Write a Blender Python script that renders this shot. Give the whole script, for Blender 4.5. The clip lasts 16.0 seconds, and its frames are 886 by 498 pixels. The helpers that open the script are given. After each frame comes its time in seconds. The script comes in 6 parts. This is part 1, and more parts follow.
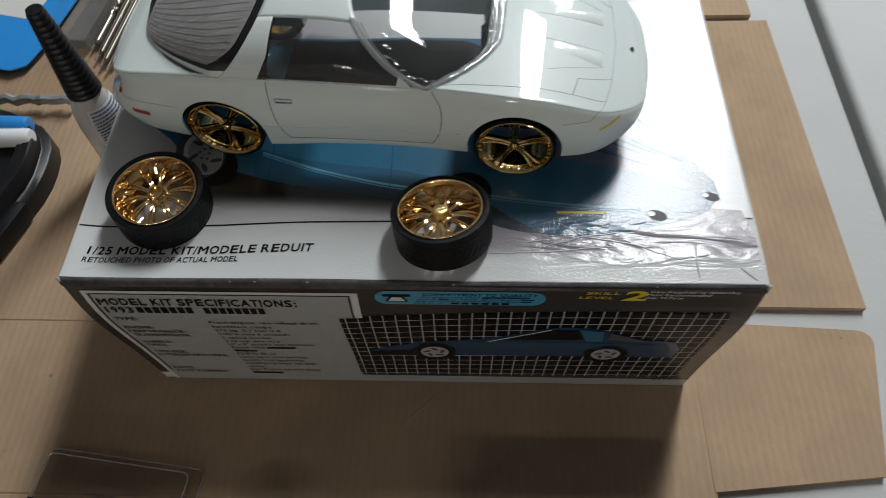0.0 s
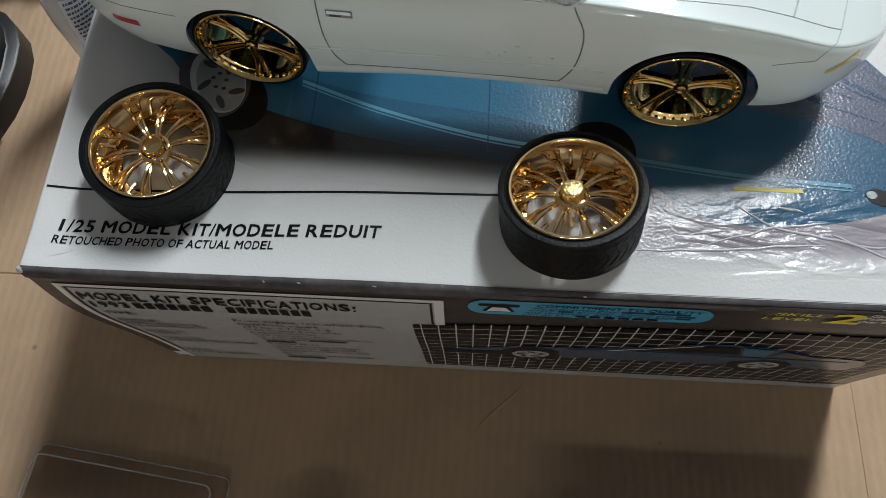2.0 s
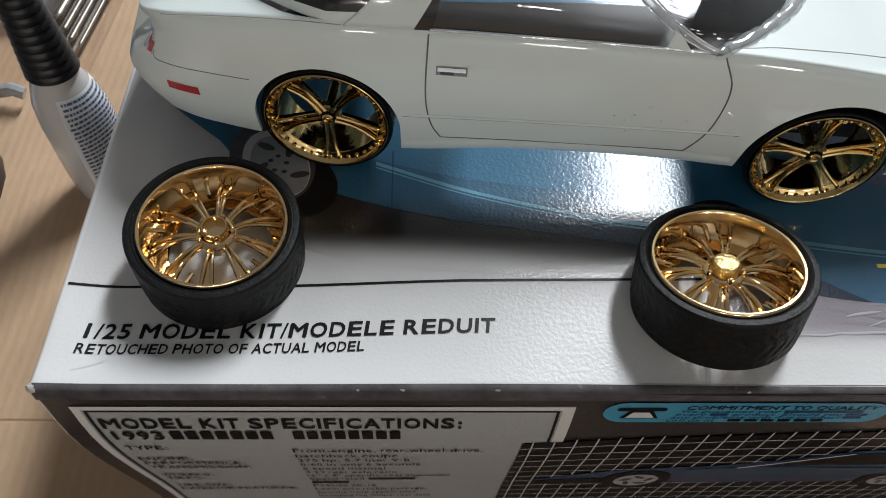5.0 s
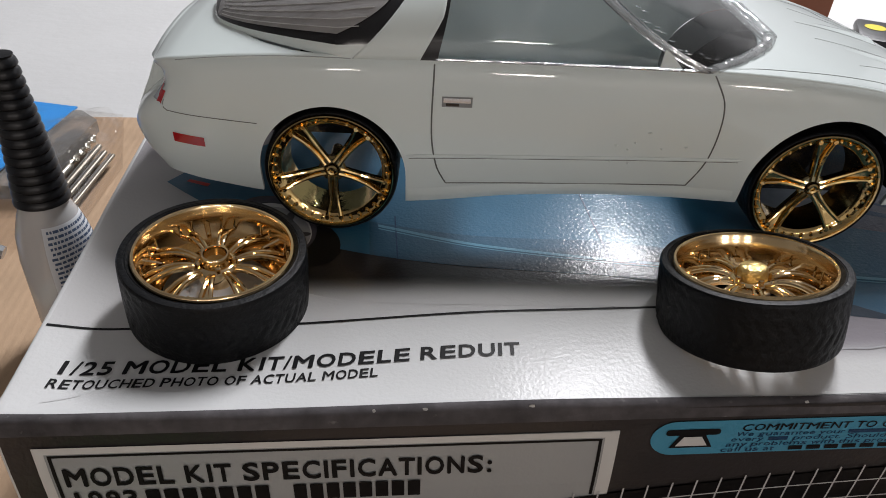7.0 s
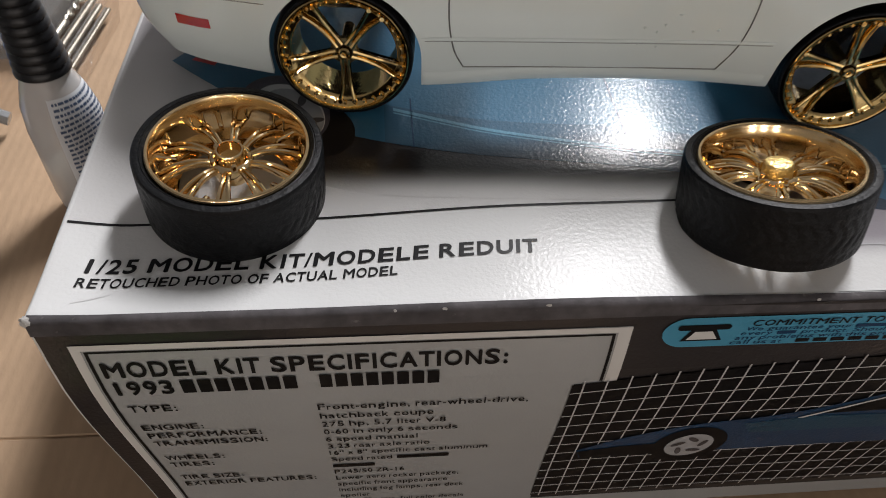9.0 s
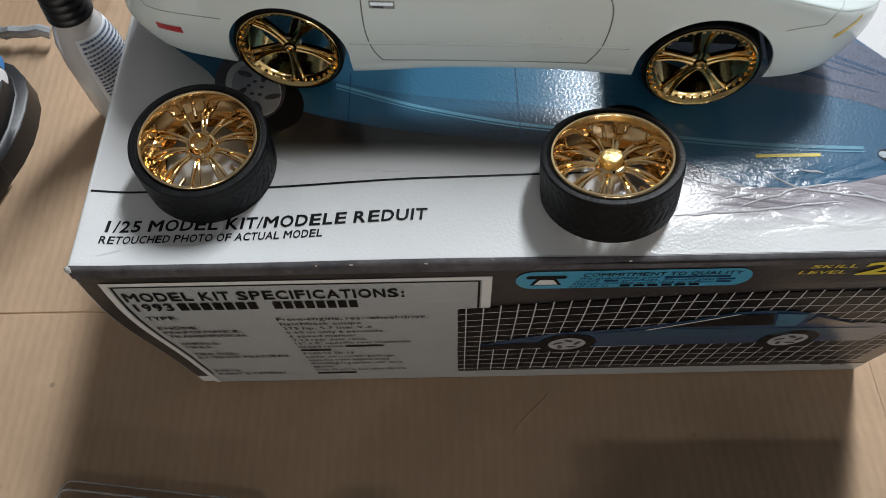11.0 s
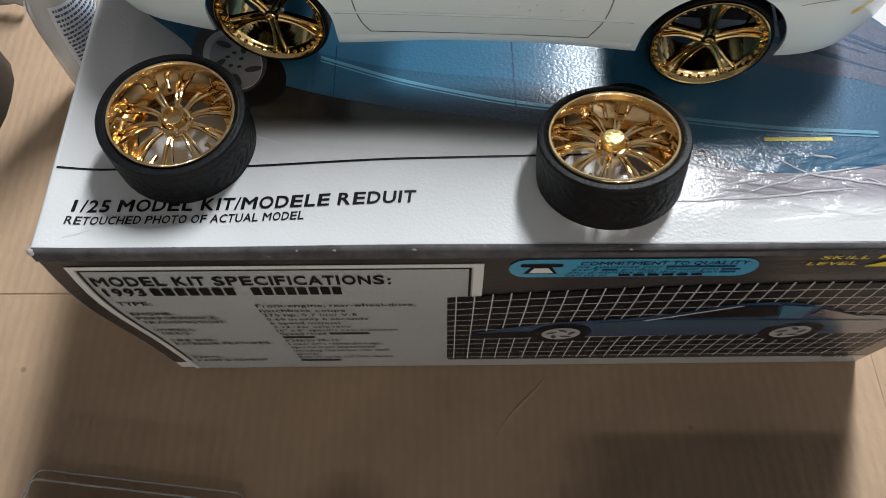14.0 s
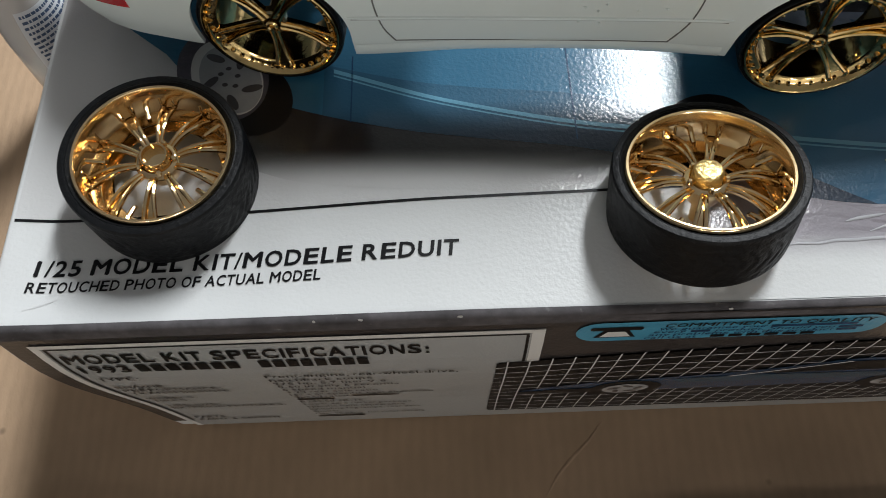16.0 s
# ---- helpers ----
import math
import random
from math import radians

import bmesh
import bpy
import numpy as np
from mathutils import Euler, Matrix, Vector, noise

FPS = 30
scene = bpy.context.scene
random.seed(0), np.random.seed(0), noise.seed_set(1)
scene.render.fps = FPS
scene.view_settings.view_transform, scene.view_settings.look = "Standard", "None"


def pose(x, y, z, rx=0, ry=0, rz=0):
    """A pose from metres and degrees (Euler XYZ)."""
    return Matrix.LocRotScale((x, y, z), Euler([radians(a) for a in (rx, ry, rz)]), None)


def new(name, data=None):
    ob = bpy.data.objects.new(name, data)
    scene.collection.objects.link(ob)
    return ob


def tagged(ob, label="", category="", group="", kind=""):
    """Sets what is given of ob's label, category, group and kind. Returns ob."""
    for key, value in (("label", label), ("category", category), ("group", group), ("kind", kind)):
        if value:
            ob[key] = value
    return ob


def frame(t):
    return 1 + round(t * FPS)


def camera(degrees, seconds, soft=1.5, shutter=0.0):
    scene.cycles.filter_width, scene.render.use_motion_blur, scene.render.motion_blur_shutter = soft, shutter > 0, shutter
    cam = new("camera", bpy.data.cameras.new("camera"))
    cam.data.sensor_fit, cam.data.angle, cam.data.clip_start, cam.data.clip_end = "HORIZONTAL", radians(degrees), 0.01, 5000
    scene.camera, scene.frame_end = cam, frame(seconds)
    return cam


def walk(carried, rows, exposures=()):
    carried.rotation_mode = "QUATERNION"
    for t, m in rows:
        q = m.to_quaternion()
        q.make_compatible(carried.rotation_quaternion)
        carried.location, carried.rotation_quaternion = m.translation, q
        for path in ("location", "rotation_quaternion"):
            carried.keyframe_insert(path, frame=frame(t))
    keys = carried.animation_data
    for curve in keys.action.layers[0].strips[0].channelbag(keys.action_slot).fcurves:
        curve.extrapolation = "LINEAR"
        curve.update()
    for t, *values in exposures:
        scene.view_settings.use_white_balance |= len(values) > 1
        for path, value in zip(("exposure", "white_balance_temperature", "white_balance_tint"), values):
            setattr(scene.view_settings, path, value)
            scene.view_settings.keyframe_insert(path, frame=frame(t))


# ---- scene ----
cam = camera(63.57, 16.0, soft=0.82, shutter=0.35)
PATH = [
    (0, pose(0.1370, -0.1141, 0.2921, 32.19, 1.49, 1.54)),
    (0.5, pose(0.1157, -0.0891, 0.2813, 27.85, 0.91, 3.00)),
    (1, pose(0.1121, -0.0674, 0.2664, 25.25, 1.21, 3.25)),
    (1.5, pose(0.1125, -0.0570, 0.2520, 22.95, 1.68, 3.52)),
    (2, pose(0.1066, -0.0518, 0.2433, 21.96, 1.42, 3.23)),
    (2.5, pose(0.0967, -0.0452, 0.2340, 21.22, 0.81, 4.06)),
    (3, pose(0.0878, -0.0418, 0.2285, 20.74, 0.14, 4.59)),
    (3.5, pose(0.0795, -0.0437, 0.2275, 20.80, -0.01, 4.95)),
    (4, pose(0.0771, -0.0443, 0.2292, 21.65, -0.82, 4.58)),
    (4.5, pose(0.0710, -0.0450, 0.2315, 26.97, -1.58, 2.66)),
    (4.7, pose(0.0689, -0.0476, 0.2251, 29.92, -2.57, 0.65)),
    (6.8, pose(0.0559, -0.0766, 0.1703, 54.65, -3.43, -4.99)),
    (7, pose(0.0576, -0.0784, 0.1763, 54.87, -3.32, -5.02)),
    (7.5, pose(0.0542, -0.0822, 0.1774, 54.47, -3.73, -5.03)),
    (8, pose(0.0528, -0.0823, 0.1796, 53.17, -3.63, -5.08)),
    (8.5, pose(0.0553, -0.0849, 0.1820, 49.57, -3.27, -4.71)),
    (9, pose(0.0559, -0.0710, 0.1829, 42.20, -2.96, -4.52)),
    (9.2, pose(0.0550, -0.0645, 0.1826, 39.11, -2.79, -4.58)),
    (11.3, pose(0.0928, -0.0788, 0.2471, 28.16, 0.61, -0.35)),
    (11.5, pose(0.0952, -0.0808, 0.2515, 28.32, 0.57, 0.05)),
    (12, pose(0.1017, -0.0917, 0.2555, 27.12, 0.36, 0.49)),
    (12.5, pose(0.1043, -0.1168, 0.2662, 28.34, -0.14, -0.54)),
    (13, pose(0.0995, -0.1103, 0.2526, 28.11, -0.34, -0.20)),
    (13.5, pose(0.0923, -0.0912, 0.2457, 27.55, 0.16, 0.04)),
    (14, pose(0.0884, -0.0699, 0.2292, 26.62, -0.47, -0.74)),
    (14.5, pose(0.0775, -0.0575, 0.2207, 25.73, -0.70, -0.67)),
    (15, pose(0.0713, -0.0496, 0.2113, 25.13, -0.70, -0.61)),
    (15.5, pose(0.0748, -0.0445, 0.2098, 24.93, -0.16, -1.24)),
    (16, pose(0.0810, -0.0421, 0.2077, 25.06, 0.58, -1.85)),
]
EXPOSURES = [(0, -0.72, 6500, 10), (0.5, -0.70, 6500, 10), (1, -0.60, 6500, 10), (1.5, -0.40, 6450, 10), (2, -0.30, 6400, 10), (3, -0.14, 6300, 11), (3.5, -0.03, 6300, 11), (4.5, -0.02, 6400, 12),
             (7, -0.15, 6600, 17), (8, -0.14, 6600, 17), (8.5, -0.08, 6650, 17), (9, 0.02, 6750, 17), (11.5, -0.03, 6250, 11), (13, 0.02, 6200, 11), (14, 0.14, 6350, 12), (14.5, 0.13, 6350, 12), (16, 0.04, 6450, 11)]
walk(cam, PATH, EXPOSURES)

# ---- light ----
BOX_W, BOX_D, BOX_H = 0.2342, 0.152, 0.0894
scene.view_settings.exposure = 0.0
world = bpy.data.worlds.new("room_air")
scene.world = world
world.use_nodes = True
world.node_tree.nodes["Background"].inputs["Color"].default_value = (0.85, 0.93, 1.0, 1)
world.node_tree.nodes["Background"].inputs["Strength"].default_value = 0.03


def ceiling_lamp(x, y, watts, sx, sy, turn=0.0, color=(0.945, 0.985, 1.0)):
    data = bpy.data.lights.new("ceiling_light", "AREA")
    data.shape, data.size, data.size_y, data.energy = "RECTANGLE", sx, sy, watts
    data.color = color
    ob = new("ceiling_light", data)
    ob.matrix_world = pose(x, y, 1.615, 0, 0, turn)
    return ob


ceiling_lamp(0.72, 1.34, 74, 0.20, 1.20, -8)
ceiling_lamp(1.12, 2.36, 29, 0.26, 0.42, -14)
for lamp_x, watts in ((1.6, 65), (0.2, 37), (-1.2, 31)):
    ceiling_lamp(lamp_x, -4.3, watts, 0.36, 0.40, 0, (1.0, 0.95, 0.875))


# ---- materials ----
def material(name, color, rough=0.5, metal=0.0, vary=0.12, scale=60.0, bump=0.0, bump_scale=400.0, coat=0.0,
             coat_rough=0.08, spec=0.5, stretch=(1, 1, 1), blotch=0.0, blotch_scale=9.0):
    """A surface with two scales of colour change and a fine relief."""
    m = bpy.data.materials.new(name)
    m.use_nodes = True
    t = m.node_tree
    b = t.nodes["Principled BSDF"]
    b.inputs["Roughness"].default_value = rough
    b.inputs["Metallic"].default_value = metal
    b.inputs["Specular IOR Level"].default_value = spec
    b.inputs["Coat Weight"].default_value = coat
    b.inputs["Coat Roughness"].default_value = coat_rough
    co = t.nodes.new("ShaderNodeTexCoord")
    mp = t.nodes.new("ShaderNodeMapping")
    mp.inputs["Scale"].default_value = stretch
    t.links.new(co.outputs["Object"], mp.inputs["Vector"])
    n1 = t.nodes.new("ShaderNodeTexNoise")
    n1.inputs["Scale"].default_value, n1.inputs["Detail"].default_value = scale, 6
    t.links.new(mp.outputs["Vector"], n1.inputs["Vector"])
    mix = t.nodes.new("ShaderNodeMix")
    mix.data_type = "RGBA"
    dark = [c * (1 - vary) for c in color]
    light = [min(1, c * (1 + vary)) for c in color]
    mix.inputs["A"].default_value = (*dark, 1)
    mix.inputs["B"].default_value = (*light, 1)
    t.links.new(n1.outputs["Fac"], mix.inputs["Factor"])
    out = mix.outputs["Result"]
    if blotch:
        n2 = t.nodes.new("ShaderNodeTexNoise")
        n2.inputs["Scale"].default_value, n2.inputs["Detail"].default_value = blotch_scale, 3
        t.links.new(co.outputs["Object"], n2.inputs["Vector"])
        rg = t.nodes.new("ShaderNodeMapRange")
        rg.inputs["From Min"].default_value, rg.inputs["From Max"].default_value = 0.3, 0.7
        rg.inputs["To Min"].default_value, rg.inputs["To Max"].default_value = 1 - blotch, 1 + blotch
        t.links.new(n2.outputs["Fac"], rg.inputs["Value"])
        mu = t.nodes.new("ShaderNodeVectorMath")
        mu.operation = "SCALE"
        t.links.new(out, mu.inputs[0])
        t.links.new(rg.outputs["Result"], mu.inputs["Scale"])
        out = mu.outputs["Vector"]
    t.links.new(out, b.inputs["Base Color"])
    if bump:
        n3 = t.nodes.new("ShaderNodeTexNoise")
        n3.inputs["Scale"].default_value, n3.inputs["Detail"].default_value = bump_scale, 4
        t.links.new(mp.outputs["Vector"], n3.inputs["Vector"])
        bp = t.nodes.new("ShaderNodeBump")
        bp.inputs["Strength"].default_value, bp.inputs["Distance"].default_value = bump, 0.0006
        t.links.new(n3.outputs["Fac"], bp.inputs["Height"])
        t.links.new(bp.outputs["Normal"], b.inputs["Normal"])
        t.links.new(bp.outputs["Normal"], b.inputs["Coat Normal"])
    return m


def crumple(m, amount=0.5):
    """Creases in the glossy lid, strongest near its front right corner."""
    t = m.node_tree
    b = t.nodes["Principled BSDF"]
    co = t.nodes.new("ShaderNodeTexCoord")
    sp = t.nodes.new("ShaderNodeSeparateXYZ")
    t.links.new(co.outputs["Object"], sp.inputs[0])

    def ramp(socket, a, c):
        r = t.nodes.new("ShaderNodeMapRange")
        r.interpolation_type = "SMOOTHSTEP"
        r.inputs["From Min"].default_value, r.inputs["From Max"].default_value = a, c
        t.links.new(socket, r.inputs["Value"])
        return r.outputs["Result"]
    mu = t.nodes.new("ShaderNodeMath")
    mu.operation = "MULTIPLY"
    t.links.new(ramp(sp.outputs["X"], 0.140, 0.185), mu.inputs[0])
    t.links.new(ramp(sp.outputs["Y"], 0.034, 0.014), mu.inputs[1])
    ad = t.nodes.new("ShaderNodeMath")
    ad.operation = "ADD"
    ad.inputs[1].default_value = 0.012
    strip = t.nodes.new("ShaderNodeMath")
    strip.operation = "MULTIPLY"
    t.links.new(mu.outputs[0], strip.inputs[0])
    t.links.new(ramp(sp.outputs["Y"], 0.005, 0.011), strip.inputs[1])
    t.links.new(strip.outputs[0], ad.inputs[0])
    mp = t.nodes.new("ShaderNodeMapping")
    mp.inputs["Scale"].default_value = (0.55, 1.7, 1)
    mp.inputs["Rotation"].default_value = (0, 0, 0.18)
    t.links.new(co.outputs["Object"], mp.inputs["Vector"])
    wn = t.nodes.new("ShaderNodeTexNoise")
    wn.inputs["Scale"].default_value, wn.inputs["Detail"].default_value, wn.inputs["Distortion"].default_value = 62, 3.0, 0.8
    t.links.new(mp.outputs["Vector"], wn.inputs["Vector"])
    mid = t.nodes.new("ShaderNodeMath")
    mid.operation = "SUBTRACT"
    mid.inputs[1].default_value = 0.5
    t.links.new(wn.outputs["Fac"], mid.inputs[0])
    ridge = t.nodes.new("ShaderNodeMath")
    ridge.operation = "ABSOLUTE"
    t.links.new(mid.outputs[0], ridge.inputs[0])
    ht = t.nodes.new("ShaderNodeMath")
    ht.operation = "MULTIPLY"
    t.links.new(ridge.outputs[0], ht.inputs[0])
    t.links.new(ad.outputs[0], ht.inputs[1])
    bp = t.nodes.new("ShaderNodeBump")
    bp.inputs["Strength"].default_value, bp.inputs["Distance"].default_value = amount, 0.005
    t.links.new(ht.outputs[0], bp.inputs["Height"])
    old = b.inputs["Normal"].links
    if old:
        t.links.new(old[0].from_socket, bp.inputs["Normal"])
    t.links.new(bp.outputs["Normal"], b.inputs["Normal"])
    t.links.new(bp.outputs["Normal"], b.inputs["Coat Normal"])
    return m


def clear(name, color, rough=0.03, amount=0.75, ior=1.45, wavy=0.5):
    """Thin clear plastic: mostly see-through, with a glossy skin."""
    m = bpy.data.materials.new(name)
    m.use_nodes = True
    t = m.node_tree
    t.nodes.remove(t.nodes["Principled BSDF"])
    tr, gl, df = t.nodes.new("ShaderNodeBsdfTransparent"), t.nodes.new("ShaderNodeBsdfGlossy"), t.nodes.new("ShaderNodeBsdfDiffuse")
    tr.inputs["Color"].default_value = (*color, 1)
    df.inputs["Color"].default_value = (*[0.6 * c for c in color], 1)
    gl.inputs["Roughness"].default_value = rough
    fw, fp, fr = t.nodes.new("ShaderNodeLayerWeight"), t.nodes.new("ShaderNodeMath"), t.nodes.new("ShaderNodeMath")
    fw.inputs["Blend"].default_value = 0.5
    fp.operation, fr.operation = "POWER", "MULTIPLY_ADD"
    base = ((ior - 1) / (ior + 1)) ** 2
    fp.inputs[1].default_value, fr.inputs[1].default_value, fr.inputs[2].default_value = 4.5, 0.9 - base, 1.6 * base
    t.links.new(fw.outputs["Facing"], fp.inputs[0])
    t.links.new(fp.outputs[0], fr.inputs[0])
    a, b = t.nodes.new("ShaderNodeMixShader"), t.nodes.new("ShaderNodeMixShader")
    nz, bp = t.nodes.new("ShaderNodeTexNoise"), t.nodes.new("ShaderNodeBump")
    nz.inputs["Scale"].default_value = 160
    bp.inputs["Strength"].default_value, bp.inputs["Distance"].default_value = wavy, 0.0008
    co = t.nodes.new("ShaderNodeTexCoord")
    t.links.new(co.outputs["Object"], nz.inputs["Vector"])
    t.links.new(nz.outputs["Fac"], bp.inputs["Height"])
    t.links.new(bp.outputs["Normal"], gl.inputs["Normal"])
    t.links.new(bp.outputs["Normal"], fw.inputs["Normal"])
    a.inputs["Fac"].default_value = 1 - amount
    t.links.new(tr.outputs[0], a.inputs[1])
    t.links.new(df.outputs[0], a.inputs[2])
    t.links.new(fr.outputs[0], b.inputs[0])
    t.links.new(a.outputs[0], b.inputs[1])
    t.links.new(gl.outputs[0], b.inputs[2])
    t.links.new(b.outputs[0], t.nodes["Material Output"].inputs["Surface"])
    return m


CARD = material("brown_cardboard", (0.380, 0.260, 0.163), 0.85, vary=0.09, scale=300, stretch=(1, 0.45, 1), bump=0.3, bump_scale=700, blotch=0.10, blotch_scale=26)
ct = CARD.node_tree
cb = ct.nodes["Principled BSDF"]
wave = ct.nodes.new("ShaderNodeTexWave")
wave.wave_type, wave.bands_direction = "BANDS", "X"
wave.inputs["Scale"].default_value, wave.inputs["Distortion"].default_value, wave.inputs["Detail"].default_value, wave.inputs["Detail Scale"].default_value = 88.0, 3.6, 3.0, 0.25
cco = ct.nodes.new("ShaderNodeTexCoord")
ct.links.new(cco.outputs["Object"], wave.inputs["Vector"])
cbump = ct.nodes.new("ShaderNodeBump")
cbump.inputs["Strength"].default_value, cbump.inputs["Distance"].default_value = 0.22, 0.00040
ct.links.new(wave.outputs["Fac"], cbump.inputs["Height"])
ct.links.new(cb.inputs["Normal"].links[0].from_socket, cbump.inputs["Normal"])
ct.links.new(cbump.outputs["Normal"], cb.inputs["Normal"])
speck = ct.nodes.new("ShaderNodeTexVoronoi")
speck.inputs["Scale"].default_value = 38
ct.links.new(cco.outputs["Object"], speck.inputs["Vector"])
dot = ct.nodes.new("ShaderNodeMapRange")
dot.inputs["From Min"].default_value, dot.inputs["From Max"].default_value = 0.025, 0.055
dot.inputs["To Min"].default_value, dot.inputs["To Max"].default_value = 0.55, 1.0
ct.links.new(speck.outputs["Distance"], dot.inputs["Value"])
dots = ct.nodes.new("ShaderNodeVectorMath")
dots.operation = "SCALE"
ct.links.new(cb.inputs["Base Color"].links[0].from_socket, dots.inputs[0])
ct.links.new(dot.outputs["Result"], dots.inputs["Scale"])
flute = ct.nodes.new("ShaderNodeMapRange")
flute.inputs["To Min"].default_value, flute.inputs["To Max"].default_value = 0.972, 1.014
ct.links.new(wave.outputs["Fac"], flute.inputs["Value"])
fluted = ct.nodes.new("ShaderNodeVectorMath")
fluted.operation = "SCALE"
ct.links.new(dots.outputs["Vector"], fluted.inputs[0])
ct.links.new(flute.outputs["Result"], fluted.inputs["Scale"])
ct.links.new(fluted.outputs["Vector"], cb.inputs["Base Color"])
CARD_EDGE = material("cardboard_edge", (0.33, 0.215, 0.125), 0.9, vary=0.2, scale=700)
TABLE = material("white_plastic_table", (0.47, 0.475, 0.47), 0.6, spec=0.3, vary=0.03, scale=30, bump=0.35, bump_scale=160, blotch=0.04)
WALL = material("painted_wall", (0.36, 0.36, 0.36), 0.9, vary=0.04, scale=6)
CEIL = material("ceiling_paint", (0.55, 0.55, 0.56), 0.9, vary=0.04, scale=4)
FLOOR = material("grey_floor", (0.12, 0.12, 0.12), 0.8, vary=0.15, scale=8)
PRINT = dict(rough=0.45, coat=0.75, coat_rough=0.16, bump=0.14, bump_scale=1300, spec=0.14)
BARE_PAPER = material("bare_paper", (0.46, 0.45, 0.43), 0.9, vary=0.35, scale=500, bump=0.5, bump_scale=900)
BOARD = material("white_kit_board", (0.62, 0.63, 0.625), vary=0.03, **{**PRINT, "coat": 0.22, "coat_rough": 0.2})
GREY_PRINT = material("grey_print", (0.075, 0.07, 0.075), vary=0.10, **PRINT)
BLACK_INK = material("black_ink", (0.005, 0.005, 0.006), 0.4, vary=0.1, spec=0.2)
WHITE_INK = material("white_ink", (0.62, 0.62, 0.60), 0.4, vary=0.04, coat=0.3, coat_rough=0.2)
PANEL_INK = material("pale_grey_ink", (0.345, 0.36, 0.36), vary=0.05, **PRINT)
YELLOW_INK = material("yellow_ink", (0.62, 0.50, 0.03), 0.4, vary=0.08)
SKY_INK = material("sky_blue_ink", (0.06, 0.28, 0.42), vary=0.06, **PRINT)
FLANK_INK = material("deep_blue_ink", (0.010, 0.060, 0.108), vary=0.25, **PRINT)
NAVY_INK = material("navy_ink", (0.009, 0.044, 0.105), vary=0.2, **PRINT)
BLUE_INK = material("teal_blue_ink", (0.025, 0.12, 0.20), vary=0.14, blotch=0.2, blotch_scale=20, **PRINT)
PALE_BLUE_INK = material("pale_blue_ink", (0.10, 0.26, 0.36), vary=0.12, **PRINT)
HOOD_INK = material("grey_blue_ink", (0.072, 0.088, 0.135), vary=0.4, scale=420, **PRINT)
LENS_INK = material("mottled_lens_print", (0.33, 0.37, 0.40), vary=0.6, scale=900, **PRINT)
TYRE_INK = material("purple_grey_tyre_print", (0.085, 0.078, 0.095), vary=0.35, scale=500, **PRINT)
RIM_INK = material("silver_rim_print", (0.36, 0.37, 0.38), vary=0.15, scale=300, **PRINT)
CREASE_INK = material("pressed_varnish", (0.42, 0.42, 0.44), vary=0.2, **PRINT)
RED_INK = material("red_ink", (0.45, 0.02, 0.02), 0.4, vary=0.1)
GRID_INK = material("pale_line_ink", (0.50, 0.50, 0.50), 0.45, vary=0.25, scale=500)
SILVER_INK = material("silver_ink", (0.55, 0.55, 0.55), 0.4, vary=0.15, scale=300)
PAINT = material("pearl_white_paint", (0.665, 0.738, 0.720), 0.35, vary=0.02, scale=40, coat=1.0, coat_rough=0.035, bump=0.02, bump_scale=60, spec=0.15)
SOFT_SEAM = material("shallow_seam", (0.30, 0.33, 0.32), 0.5, vary=0.15)
SEAM = material("dark_seam", (0.12, 0.125, 0.12), 0.6, vary=0.1)
CHROME = material("chrome_trim", (0.75, 0.76, 0.77), 0.12, 1.0, vary=0.05)
BLACK_TRIM = material("black_window_band", (0.012, 0.012, 0.013), 0.15, vary=0.1, coat=0.5)
RED_LAMP = material("red_lamp", (0.42, 0.01, 0.015), 0.15, vary=0.15, coat=1.0)
AMBER = material("amber_lamp", (0.70, 0.48, 0.05), 0.2, vary=0.1, coat=0.6)
GREY_PLASTIC = material("grey_plastic", (0.22, 0.23, 0.23), 0.35, vary=0.1)
GOLD = material("gold_chrome", (0.93, 0.69, 0.39), 0.09, 1.0, vary=0.06, scale=200, bump=0.06, bump_scale=420)
GOLD_BARREL = material("softly_plated_gold", (0.93, 0.69, 0.39), 0.16, 1.0, vary=0.06, scale=160, bump=0.05, bump_scale=300)
PALE_GOLD = material("pale_gold_chrome", (0.86, 0.62, 0.27), 0.10, 1.0, vary=0.08, scale=200, bump=0.14, bump_scale=500)
RUBBER = material("black_rubber", (0.0055, 0.006, 0.0068), 0.46, vary=0.25, scale=400, bump=0.35, bump_scale=1300, spec=0.17)
BLACK_PLASTIC = material("black_plastic", (0.009, 0.0095, 0.011), 0.38, vary=0.2, scale=150, bump=0.08, bump_scale=500, spec=0.35)
KIT_BLACK = material("black_kit_plastic", (0.0045, 0.0052, 0.0068), 0.36, vary=0.2, scale=120, bump=0.1, bump_scale=400, spec=0.10)
LABEL = material("white_label", (0.66, 0.69, 0.72), 0.5, vary=0.04)
BLUE_TEXT = material("blue_grey_ink", (0.06, 0.10, 0.18), 0.5, vary=0.1)
BLUE_CARD = material("bright_blue_card", (0.02, 0.25, 0.66), 0.4, vary=0.08, coat=0.4)
GREEN_INK = material("lime_green_ink", (0.25, 0.55, 0.12), 0.45, vary=0.1)
CLEAR = clear("clear_window_plastic", (0.93, 0.95, 0.95), 0.035, 0.95, 1.45, 0.06)
# faint brown tint left in for the wheel's shadow inside the clear pack
SHADE_TINTED_SHELL = clear("shade_tinted_clear_shell", (0.965, 0.945, 0.92), 0.08, 0.985, 1.2)
BLISTER = clear("clear_blister_plastic", (0.985, 0.975, 0.965), 0.08, 0.992, 1.15)
STEEL = material("bright_steel", (0.42, 0.40, 0.35), 0.35, 1.0, vary=0.3)
